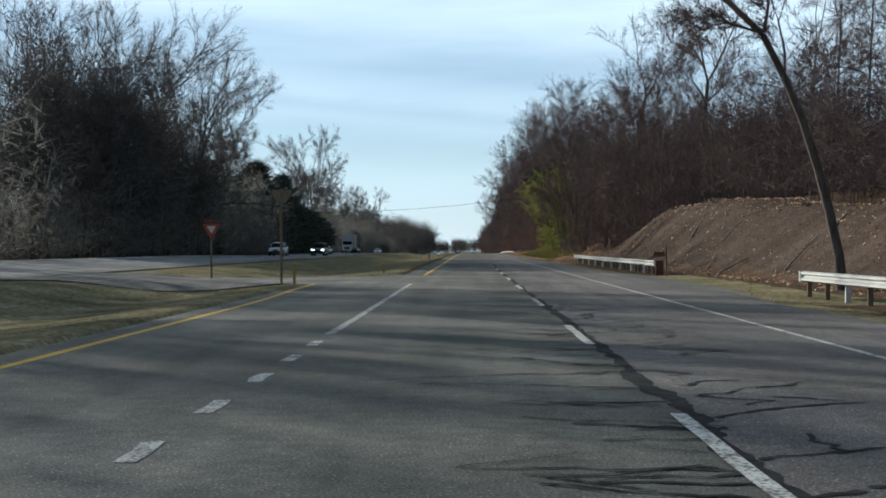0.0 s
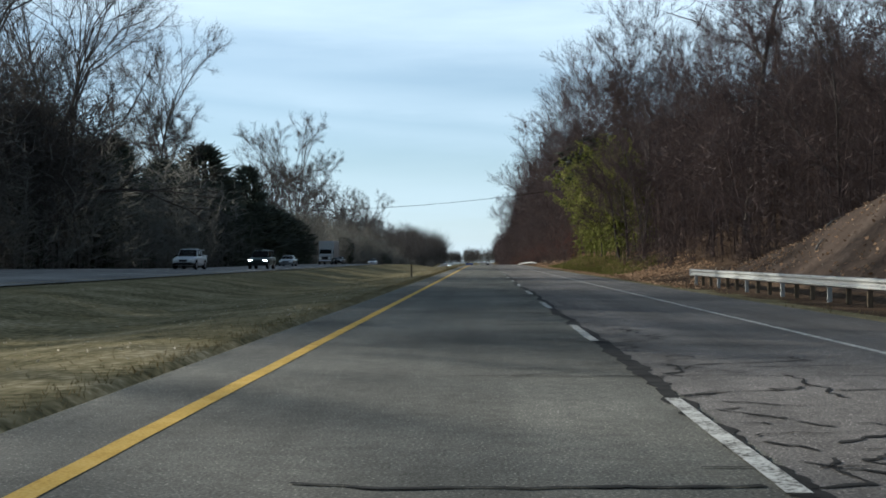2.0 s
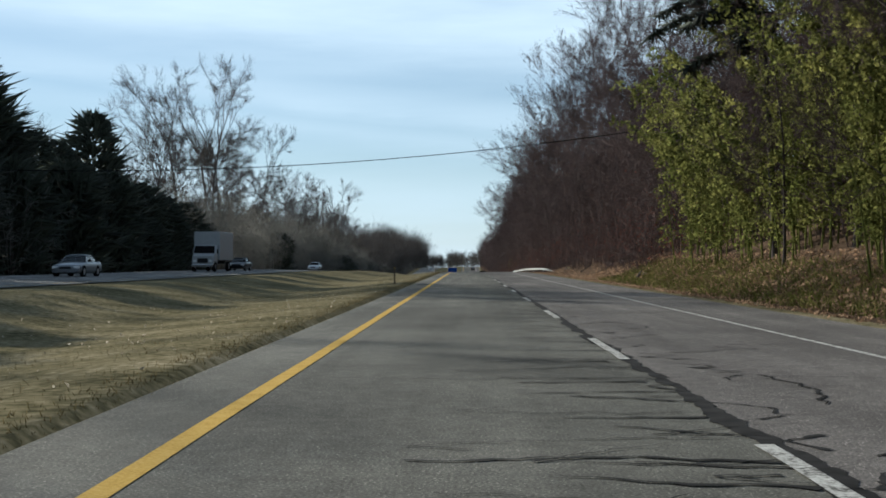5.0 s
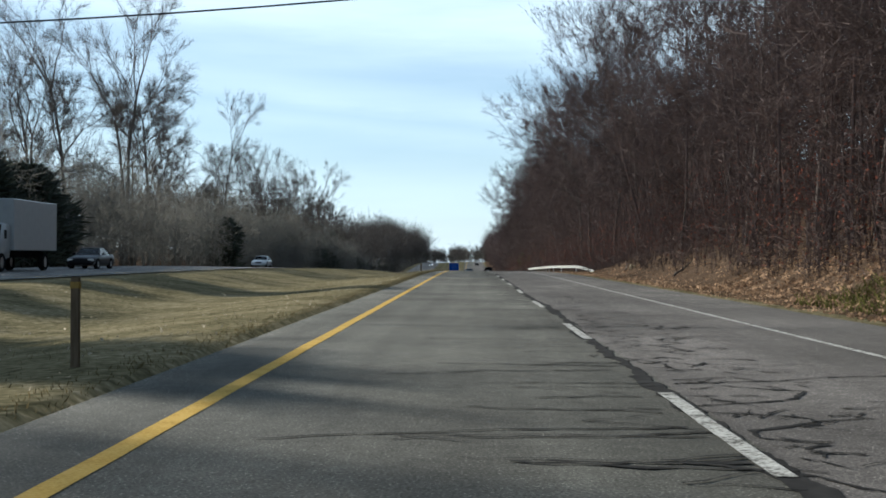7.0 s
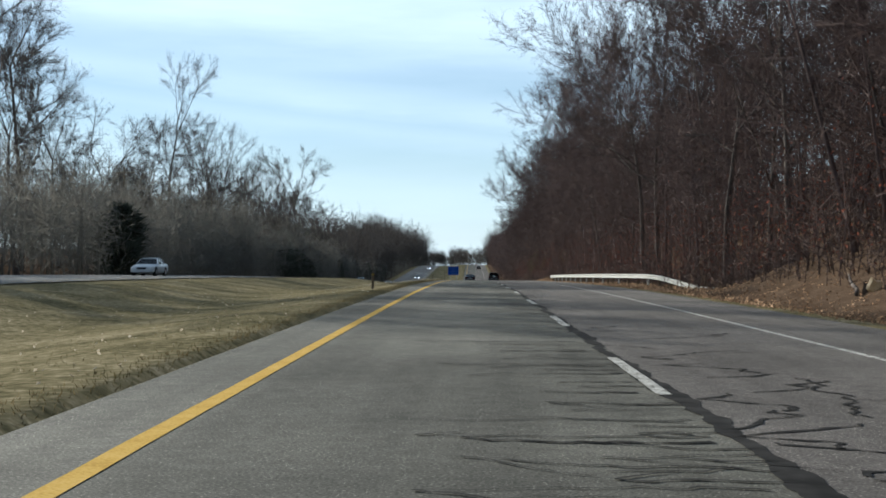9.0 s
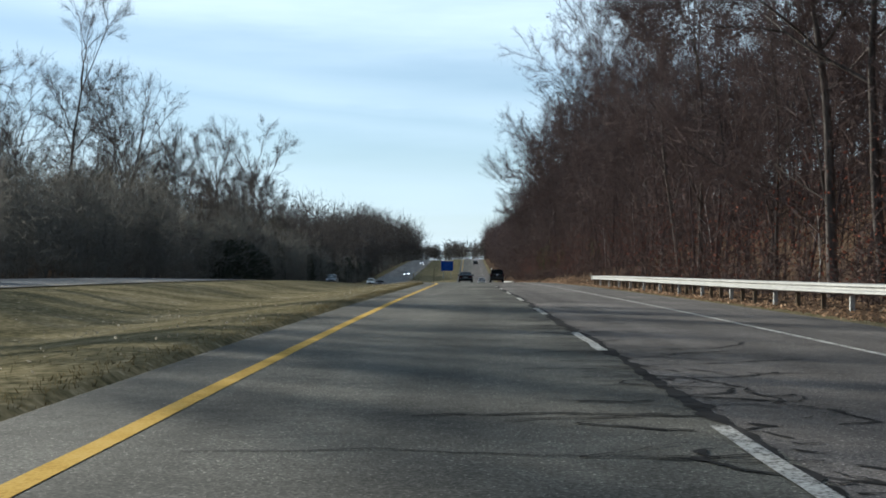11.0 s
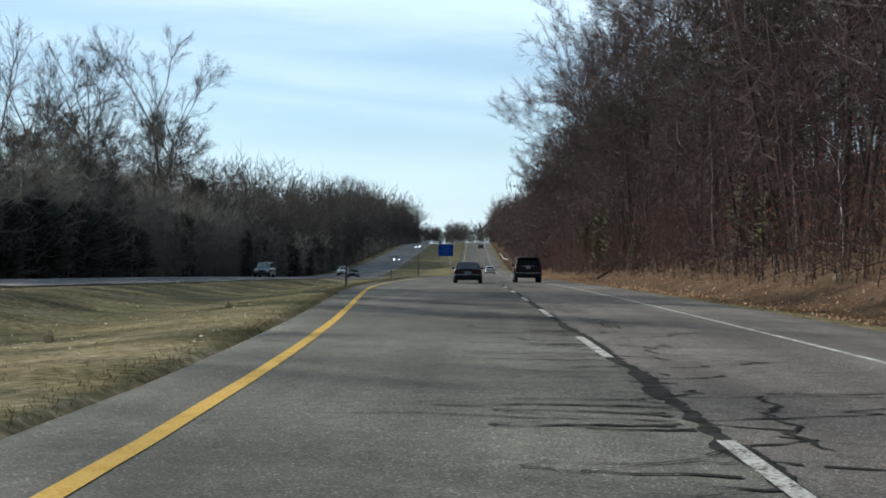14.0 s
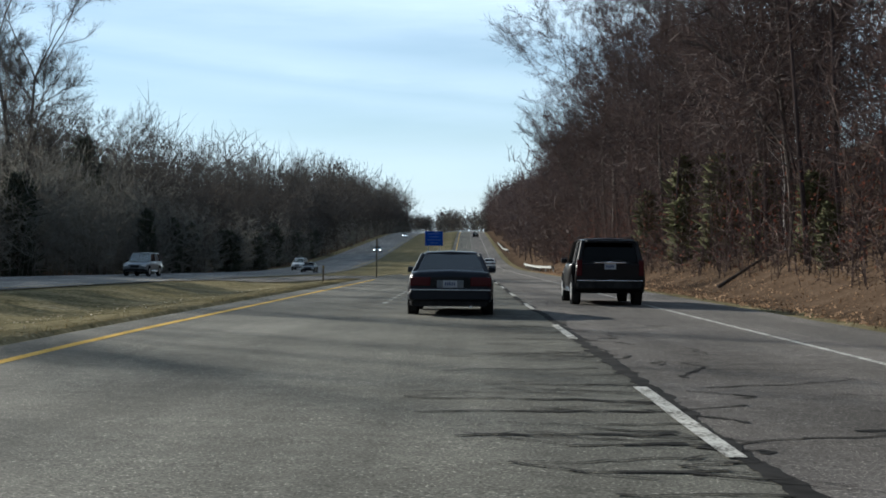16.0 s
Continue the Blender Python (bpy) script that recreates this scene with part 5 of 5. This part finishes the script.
tv, tf, cv, ct = cedar_meshes(91, 6, 1.5, 420)
sapling = tagged(new("evergreen_tree"), "thin olive-green young evergreen at the wood's edge", "tree", "young evergreens at the wood's edge")
mesh_object("trunk", tv, tf, M_BARK, True, sapling)
raw_mesh("crown", cv, ct, M_OLIVE).parent = sapling
for i, (x, y, k) in enumerate(((12.2, 532, 1.0), (13.4, 527, 0.8), (11.6, 541, 0.7), (13.0, 549, 1.15), (12.0, 559, 0.9), (11.4, 508, 0.42), (12.4, 514, 0.6), (13.6, 477, 0.7), (12.9, 468, 0.55))):
    m = pose(x, y, ground_z(x, y) - 0.1, 0, 0, 53 * y) @ Matrix.Diagonal((k, k, k, 1))
    ob = copy_thing(sapling, m) if i else sapling
    ob.matrix_basis = m


# single trees that stand out
crooked = tree_thing("bare_tree", hardwood(624, 25, 0.36, 0.56, 0.66, 0.85, 0.02, 0.012, (2, 3)), M_BARK, M_BROWNTWIG, "crooked leafless oak with dark forking limbs above the brush", WOOD_R)
crooked.location = (22.2, 131, ground_z(22.2, 131) - 0.3)
rounded = tree_thing("bare_tree", hardwood(633, 21.5, 0.26, 0.52, 0.80, 0.62, 0.04, 0.012, (2, 3)), M_BARK, M_BROWNTWIG, "leafless oak with a rounded crown above the brush", WOOD_R)
rounded.location = (16.4, 150, ground_z(16.4, 150) - 0.3)
stand(OAK, 22.5, 92, 0.72, 120)
stand(POPLAR, 13.4, 41.0, 0.62, 250)
stand(SLENDER, 14.8, 36.5, 0.95, 80)
for x, y, i in ((11.2, 163, SLENDER), (11.8, 168, SLENDER), (10.8, 172, SLENDER), (11.5, 177, SLENDER), (11.4, 186, SLENDER), (12.0, 171, MAPLE), (13.6, 200, POPLAR), (11.4, 203, SLENDER)):
    stand(i, x, y, 0.72, 47 * y)
stand(OAK, 11.3, 183, 0.6, 30, WOOD_R, -11)
stand(OAK, 12.2, 368, 0.9, 20, WOOD_R, -5)
bent = tree_thing("bare_tree", hardwood(611, 15, 0.19, 0.5, 0.86, 0.55, 0.06, 0.012, (1, 2), (-0.085, 0.0, 0.0)), M_BARK, M_BROWNTWIG, "leafless tree whose bent trunk leans towards the road", WOOD_R)
bent.location = (11.1, 44.3, ground_z(11.1, 44.3) - 0.05)

# a dark pine above the bamboo
prs = np.random.RandomState(77)
pine = tagged(new("pine_tree"), "dark pine with drooping boughs above the bamboo", "tree")
tv, tf, na, nb = [], [], [], []
p = Vector((0, 0, -0.3))
for i in range(6):
    e = p + Vector((-0.10, 0.05, 2.35))
    tube(tv, tf, p, e, 0.2 - 0.026 * i, 0.2 - 0.026 * (i + 1), 8)
    if i > 3:
        for k in range(9):
            a = 3.14 + prs.uniform(-1.7, 1.7) if k < 7 else prs.uniform(0, 6.28)
            q = p.lerp(e, prs.rand())
            way = Vector((math.cos(a), math.sin(a), prs.uniform(0.1, 0.4)))
            long = prs.uniform(2.4, 5.4)
            for j in range(6):
                f = q + way * (long / 6)
                tube(tv, tf, q, f, 0.05 - 0.006 * j, 0.044 - 0.006 * j, 4)
                for _ in range(34):
                    c = q.lerp(f, prs.rand())
                    na.append(c)
                    nb.append(c + Vector((prs.normal(0, 0.4), prs.normal(0, 0.4), prs.uniform(-0.8, 0.15))))
                way.z -= 0.15
                q = f
    p = e
mesh_object("trunk", tv, tf, M_BARK, True, pine)
raw_mesh("foliage", *cones(np.array(na), np.array(nb), prs.uniform(0.05, 0.09, len(na))), M_CEDAR).parent = pine
pine.location = (12.4, 208.6, ground_z(12.4, 208.6))


# bamboo on the right bank
def bamboo_clump(x0, y0, seed):
    rs = np.random.RandomState(seed)
    ob = tagged(new("bamboo_clump"), "tall yellow-green bamboo arching over the bank", "bamboo", "bamboo beside the road")
    pts, size = [], []
    for _ in range(12):
        tv, tf = [], []
        x, y = rs.normal(0, 0.9), rs.normal(0, 1.5)
        p = Vector((x, y, ground_z(x0 + x, y0 + y) - ground_z(x0, y0) - 0.2))
        way = Vector((rs.normal(-0.05, 0.06), rs.normal(0, 0.06), 1)).normalized()
        tall = rs.uniform(8.0, 13.0)
        over = Vector((rs.uniform(-0.30, -0.02), rs.normal(0, 0.10), 0))
        for k in range(8):
            e = p + way * tall / 8
            r0 = 0.045 * (1 - k / 9)
            if not k:
                tv += [p + Vector((r0, 0, 0)), p + Vector((0, r0, 0)), p - Vector((r0, 0, 0)), p - Vector((0, r0, 0))]
            r1 = 0.045 * (1 - (k + 1) / 9)
            tv += [e + Vector((r1, 0, 0)), e + Vector((0, r1, 0)), e - Vector((r1, 0, 0)), e - Vector((0, r1, 0))]
            tf += [(4 * k + i, 4 * k + (i + 1) % 4, 4 * k + 4 + (i + 1) % 4, 4 * k + 4 + i) for i in range(4)]
            if k > 0:
                for _ in range(6):                       # feathery side sprays that droop
                    q = p + (e - p) * rs.rand()
                    d = Vector((rs.normal(), rs.normal(), rs.uniform(-0.2, 0.5))).normalized() * rs.uniform(0.4, 1.1) * (1.2 - 0.08 * k)
                    for i in range(17):
                        u = rs.rand()
                        c = q + d * u + Vector((0, 0, -0.55 * u * u)) + Vector(tuple(rs.normal(0, 0.08, 3)))
                        pts.append(tuple(c))
                        size.append(rs.uniform(0.06, 0.13))
            p, way = e, (way + over * (0.2 + 0.2 * k)).normalized()
        mesh_object("culm", tv, tf, M_CULM, True, ob)
    crown = raw_mesh("foliage", *leaves(np.array(pts), np.array(size), rs), M_BAMBOO)
    crown.parent = ob
    ob.location = (x0, y0, ground_z(x0, y0))
    return ob


for i, (x, y) in enumerate([(13.0, 181), (12.0, 186), (12.7, 190), (14.2, 195), (12.2, 204), (13.2, 211), (12.2, 219), (12.6, 229)]):
    bamboo_clump(x, y, 20 + i)


# ---- sealed cracks in the asphalt ----
rng = random.Random(11)


def ribbon(verts, faces, pts, widths, lift):
    n = len(verts)
    for i, (x, y) in enumerate(pts):
        x0, y0 = pts[max(0, i - 1)]
        x1, y1 = pts[min(len(pts) - 1, i + 1)]
        dx, dy = x1 - x0, y1 - y0
        l = math.hypot(dx, dy) or 1.0
        nx, ny, w = -dy / l, dx / l, widths[i] / 2
        verts += [(x + nx * w, y + ny * w, road_z(y + ny * w) + lift), (x - nx * w, y - ny * w, road_z(y - ny * w) + lift)]
        if i:
            a = n + 2 * i - 2
            faces.append((a, a + 1, a + 3, a + 2))


def joint_x(y):
    return 0.05 + 0.16 * wobble(0, y, 0.06, 6) + 0.10 * wobble(0, y, 0.4, 7)


cv, cf = [], []
ys = span(-20, 620, 0.1)
ribbon(cv, cf, [(joint_x(y) + 0.05 * wobble(0, y, 1.7, 5) + 0.03 * wobble(0, y, 5.0, 15), y) for y in ys],
       [max(0.05, 0.17 + 0.10 * wobble(0, y, 0.3, 8) + 0.10 * wobble(0, y, 1.9, 9) + 0.10 * wobble(0, y, 6.0, 19)) for y in ys], 0.007)


def crack(x, y, dx, dy, steps, w, rag, lift):
    """A thin jagged line of sealant."""
    pts, ws = [], []
    for i in range(steps + 1):
        pts.append((x, y))
        ws.append(w * rng.uniform(0.35, 1.5) * (1 - 0.55 * i / steps))
        x += dx * rng.uniform(0.5, 1.5)
        y += dy + rng.uniform(-rag, rag)
    ribbon(cv, cf, pts, ws, lift)
    return pts


y = -10.0
while y < 560:
    busy = max(0.35, 0.9 + 1.6 * wobble(0, y, 0.05, 12) + 0.5 * smooth(90, 200, y))
    y += rng.choice((0.15, 0.3, 0.5, 0.9, 1.6)) * rng.uniform(0.6, 1.3) / busy
    long = rng.uniform(0.4, 1.5) if rng.random() < 0.75 else rng.uniform(1.5, 2.7)
    k = max(5, int(long / 0.12))
    pts = crack(joint_x(y) + rng.uniform(-0.3, 0.1), y, -long / k, rng.uniform(-0.03, 0.03), k, rng.choice((0.03, 0.045, 0.06, 0.085)), 0.07, 0.0085)
    if rng.random() < 0.6:                       # hooked ends
        x, yy = pts[-1]
        crack(x, yy, 0.09, rng.choice((-1, 1)) * 0.06, rng.randrange(4, 12), 0.03, 0.03, 0.010)
y = -8.0
while y < 560:                                   # meandering seams right of the joint
    y += rng.uniform(0.05, 0.7) / max(0.35, 0.8 + 1.3 * wobble(3, y, 0.04, 12))
    x, dx, turns = rng.uniform(0.1, 0.85), rng.uniform(-0.06, 0.12), rng.randrange(1, 4)
    pts, ws, yy = [], [], y
    for i in range(turns * 11):                  # wandering line with kinks and blots
        pts.append((x, yy))
        ws.append(rng.choice((0.02, 0.03, 0.04, 0.05, 0.085)))
        if rng.random() < 0.3:
            dx = rng.uniform(-0.16, 0.18)
        x += dx * rng.uniform(0.5, 1.3)
        yy += rng.uniform(0.01, 0.11)
    ribbon(cv, cf, pts, ws, 0.0095)
    y += turns * 0.45
    if rng.random() < 0.5:
        k = rng.randrange(6, 18)
        crack(rng.uniform(0.8, 2.0), y, 0.12, rng.uniform(-0.03, 0.03), k, rng.uniform(0.02, 0.05), 0.06, 0.010)
for start in range(0, 560, 11):
    if rng.random() < 0.35:
        x0, x1 = rng.choice(((-3.4, 0.0), (-0.2, 3.2), (-2.6, 3.3), (0.1, 2.5)))
        yy = start + rng.uniform(0, 9)
        pts = []
        for i in range(22):
            pts.append((x0 + (x1 - x0) * i / 21, yy))
            yy += rng.uniform(-0.07, 0.07)
        ribbon(cv, cf, pts, [rng.uniform(0.012, 0.03) for _ in pts], 0.006)
for start in range(0, 560, 17):
    x, yy = rng.uniform(0.6, 2.4), start + rng.uniform(0, 8)
    pts = []
    for i in range(rng.randrange(10, 34)):
        pts.append((x, yy))
        x += rng.uniform(-0.10, 0.11)
        yy += rng.uniform(0.02, 0.24)
    ribbon(cv, cf, pts, [rng.uniform(0.02, 0.055) for _ in pts], 0.011)
for y0, y1, x0, x1, n in ((198, 236, 0.25, 1.7, 240), (112, 150, 0.2, 1.3, 130), (60, 92, 0.2, 1.2, 90), (20, 48, 0.3, 1.6, 90), (300, 340, 0.2, 1.2, 110)):
    for _ in range(n):                           # webs of short cracks beside the joint
        k, y = rng.randrange(3, 9), rng.uniform(y0, y1)
        crack(x0 + (x1 - x0) * rng.random() ** 1.6, y, rng.choice((-1, 1)) * rng.uniform(0.03, 0.09), rng.uniform(-0.09, 0.09), k, rng.uniform(0.025, 0.06), 0.07, 0.0112)
sealant = tagged(mesh_object("crack_sealant", cv, cf, M_TAR), "black tar lines sealing cracks in the asphalt", "crack sealant", kind="stuff")

# ---- grass, leaf litter and litter ----
rs = np.random.RandomState(3)


def verge_points(n, side, y0, y1, deep):
    out = []
    while len(out) < n:
        y = rng.uniform(y0, y1)
        if side < 0:
            if 49 < y < 67:
                continue
            x = road_left(y) - 0.0 - deep * rng.random() ** 1.7
        else:
            x = road_right(y) - 0.05 + deep * rng.random() ** 1.5
        out.append((x, y, ground_z(x, y) - 0.02))
    return np.array(out)


def tufts(points, h, label):
    n = len(points)
    d = rs.normal(size=(n, 3)) * 0.45
    d[:, 2] = 1
    top = points + d * (h * rs.uniform(0.4, 1.2, (n, 1)))
    ob = raw_mesh("grass", *cones(points, top, rs.uniform(0.005, 0.010, n)), M_BLADE)
    return tagged(ob, label, "grass", kind="stuff")


tufts(verge_points(50000, -1, -5, 560, 11.0), 0.06, "short dormant tan grass on the median")
tufts(verge_points(24000, -1, 60, 560, 0.6), 0.075, "ragged grass along the asphalt edge")
tufts(verge_points(14000, 1, -5, 560, 1.9), 0.1, "short dry grass beside the shoulder")
pts = verge_points(30000, 1, 112, 620, 5.2) + np.array([0.7, 0, 0.05])
pts = np.array([(x, y, ground_z(x, y) + rng.uniform(0.02, 0.09)) for x, y, z in pts])
tagged(raw_mesh("fallen_leaves", *leaves(pts, rs.uniform(0.03, 0.075, len(pts)), rs, 0.5), M_LEAF), "drift of pale brown fallen leaves on the bank", "leaves", kind="stuff")
pts = np.array([(x, y, ground_z(x, y) + 0.04) for x, y in ((rng.uniform(10, 19), rng.uniform(2, 132)) for _ in range(5200))])
tagged(raw_mesh("fallen_leaves", *leaves(pts, rs.uniform(0.04, 0.12, len(pts)), rs, 0.5), M_LEAF), "scattered leaves and wood chips on the clay bank", "leaves", kind="stuff")
pts = np.array([(x, y, ground_z(x, y) + 0.10) for x, y in ((road_left(q) - 0.3 - 15 * rng.random() ** 1.6, q) for q in (rng.uniform(72, 520) for _ in range(5200)))])
M_PALE = material("pale_paper_litter", [(0.30, 0.25, 0.17), (0.58, 0.52, 0.42)], scale=3, rough=0.6)
thin(M_PALE, 0.5)
tagged(raw_mesh("litter", *leaves(pts, rs.uniform(0.012, 0.036, len(pts)), rs, 0.3), M_PALE), "pale scraps scattered in the median grass", "litter", kind="stuff")


M_DEADWOOD = material("bleached_dead_wood", [(0.13, 0.11, 0.09), (0.26, 0.23, 0.20)], scale=2.0, fine=12.0, rough=0.9, bump=0.01)


def stick(name, a, b, r, mat, label):
    vs, fs = [], []
    p, q = Vector(a), Vector(b)
    last = p
    for i in range(1, 6):
        e = p.lerp(q, i / 5) + Vector((rng.uniform(-1, 1), rng.uniform(-1, 1), rng.uniform(0, 1))) * r * 0.8
        tube_solid(vs, fs, last, e, r * (1.1 - 0.12 * i), r * (1.0 - 0.12 * i), 7)
        last = e
    return tagged(mesh_object(name, vs, fs, mat, True), label, "log")


def on_ground(x, y, up):
    return (x, y, ground_z(x, y) + up)


for x0, y0, x1, y1, r in ((14.6, 88, 17.6, 92, 0.12), (12.0, 80, 13.6, 84, 0.1), (13.0, 104, 15.4, 107, 0.11), (16.2, 70, 17.4, 73, 0.13), (11.6, 96, 13.0, 99, 0.08), (15.2, 60, 16.5, 62, 0.1)):
    stick("fallen_log", on_ground(x0, y0, r), on_ground(x1, y1, r * 0.6), r * 0.6, M_DEADWOOD, "weathered fallen branch lying on the clay bank")
for x0, y0, x1, y1, r in ((9.2, 276, 10.4, 277.5, 0.07), (9.0, 516, 12.2, 518.5, 0.09), (9.4, 300, 10.0, 303, 0.07), (9.0, 232, 9.5, 233.5, 0.09)):
    stick("fallen_log", on_ground(x0, y0, r), on_ground(x1, y1, r + 0.3), r, M_BARK, "fallen branch among the leaves of the verge")

M_BIRCH = material("pale_birch_bark", [(0.34, 0.31, 0.28), (0.62, 0.59, 0.54)], scale=2.0, fine=9.0, rough=0.8)
for x0, y0, tall, r in ((12.2, 412, 3.4, 0.06), (12.9, 417, 4.0, 0.05), (13.6, 399, 5.0, 0.05), (12.4, 371, 3.2, 0.045), (13.2, 436, 6.5, 0.06), (12.6, 454, 4.2, 0.05), (13.0, 521, 5.0, 0.06)):
    vs, fs = [], []
    last = Vector(on_ground(x0, y0, -0.2))
    for i in range(1, 7):
        e = last + Vector((rng.uniform(-0.09, 0.05) * tall / 3, rng.uniform(-0.06, 0.06), tall / 6))
        tube_solid(vs, fs, last, e, r * (1.1 - 0.12 * i), r * (1.0 - 0.12 * i), 7)
        if i > 2:
            tube_solid(vs, fs, e, e + Vector((rng.uniform(-0.9, 0.4), rng.uniform(-0.4, 0.4), rng.uniform(0.4, 0.9))), r * 0.4, r * 0.15, 4)
        last = e
    tagged(mesh_object("birch_snag", vs, fs, M_BIRCH, True), "slender pale birch stem among the brown brush", "tree", "pale birch stems")


def scrap(x, y, s, label):
    bm = bmesh.new()
    bmesh.ops.create_icosphere(bm, subdivisions=2, radius=1.0)
    for v in bm.verts:
        k = 1 + 0.5 * noise.noise(v.co * 1.7 + Vector((x, y, 0)))
        v.co = Vector((v.co.x * 0.5 * s * k, v.co.y * 0.35 * s * k, (v.co.z + 0.8) * 0.55 * s * k))
    me = bpy.data.meshes.new("plastic_bag")
    bm.to_mesh(me)
    bm.free()
    me.materials.append(M_PALE)
    ob = tagged(new("plastic_bag", me), label, "litter", "litter on the bank")
    ob.location = on_ground(x, y, -0.02)
    return ob


for x, y, s in ((9.9, 300, 0.42), (9.6, 233, 0.25), (10.4, 447, 0.3), (9.4, 440, 0.16), (8.9, 470, 0.14), (-9.5, 427, 0.2), (-8.8, 441, 0.16), (9.0, 352, 0.16)):
    scrap(x, y, s, "crumpled pale scrap of litter lying on the verge")

# debris on the clay bank, and rank dry grass below the bamboo
pts = np.array([(x, y, ground_z(x, y) + 0.05) for x, y in ((rng.uniform(9.5, 18.5), rng.uniform(30, 140)) for _ in range(800))])
tagged(raw_mesh("wood_chips", *leaves(pts, rs.uniform(0.02, 0.07, len(pts)), rs, 0.4), M_PALE), "pale wood chips and scraps on the clay bank", "debris", kind="stuff")
for i in range(16):
    x, y = rng.uniform(11, 17.5), rng.uniform(55, 118)
    a, l, r = rng.uniform(0.2, 1.2), rng.uniform(1.0, 3.2), rng.uniform(0.03, 0.07)
    stick("fallen_log", on_ground(x, y, r), on_ground(x + l * math.sin(a), y + l * math.cos(a), r), r, M_DEADWOOD, "weathered fallen branch lying on the clay bank")
pts = np.array([(x, y, ground_z(x, y) + rng.uniform(0.02, 0.10)) for x, y in ((7.9 + 5.0 * rng.random() ** 1.3, rng.uniform(140, 262)) for _ in range(15000))])
tagged(raw_mesh("fallen_leaves", *leaves(pts, rs.uniform(0.05, 0.11, len(pts)), rs, 0.4), M_LEAF), "pale brown leaf litter on the bank below the bamboo", "leaves", kind="stuff")
n = 17000
pts = np.array([(x, y, ground_z(x, y) - 0.02) for x, y in ((7.6 + 4.2 * rng.random(), rng.uniform(152, 244)) for _ in range(n))])
d = rs.normal(size=(n, 3)) * 0.5
d[:, 2] = 1
tagged(raw_mesh("grass", *cones(pts, pts + d * rs.uniform(0.08, 0.45, (n, 1)), rs.uniform(0.008, 0.02, n)), M_BAMBOO), "rank yellow-green grass and weeds below the bamboo", "grass", kind="stuff")
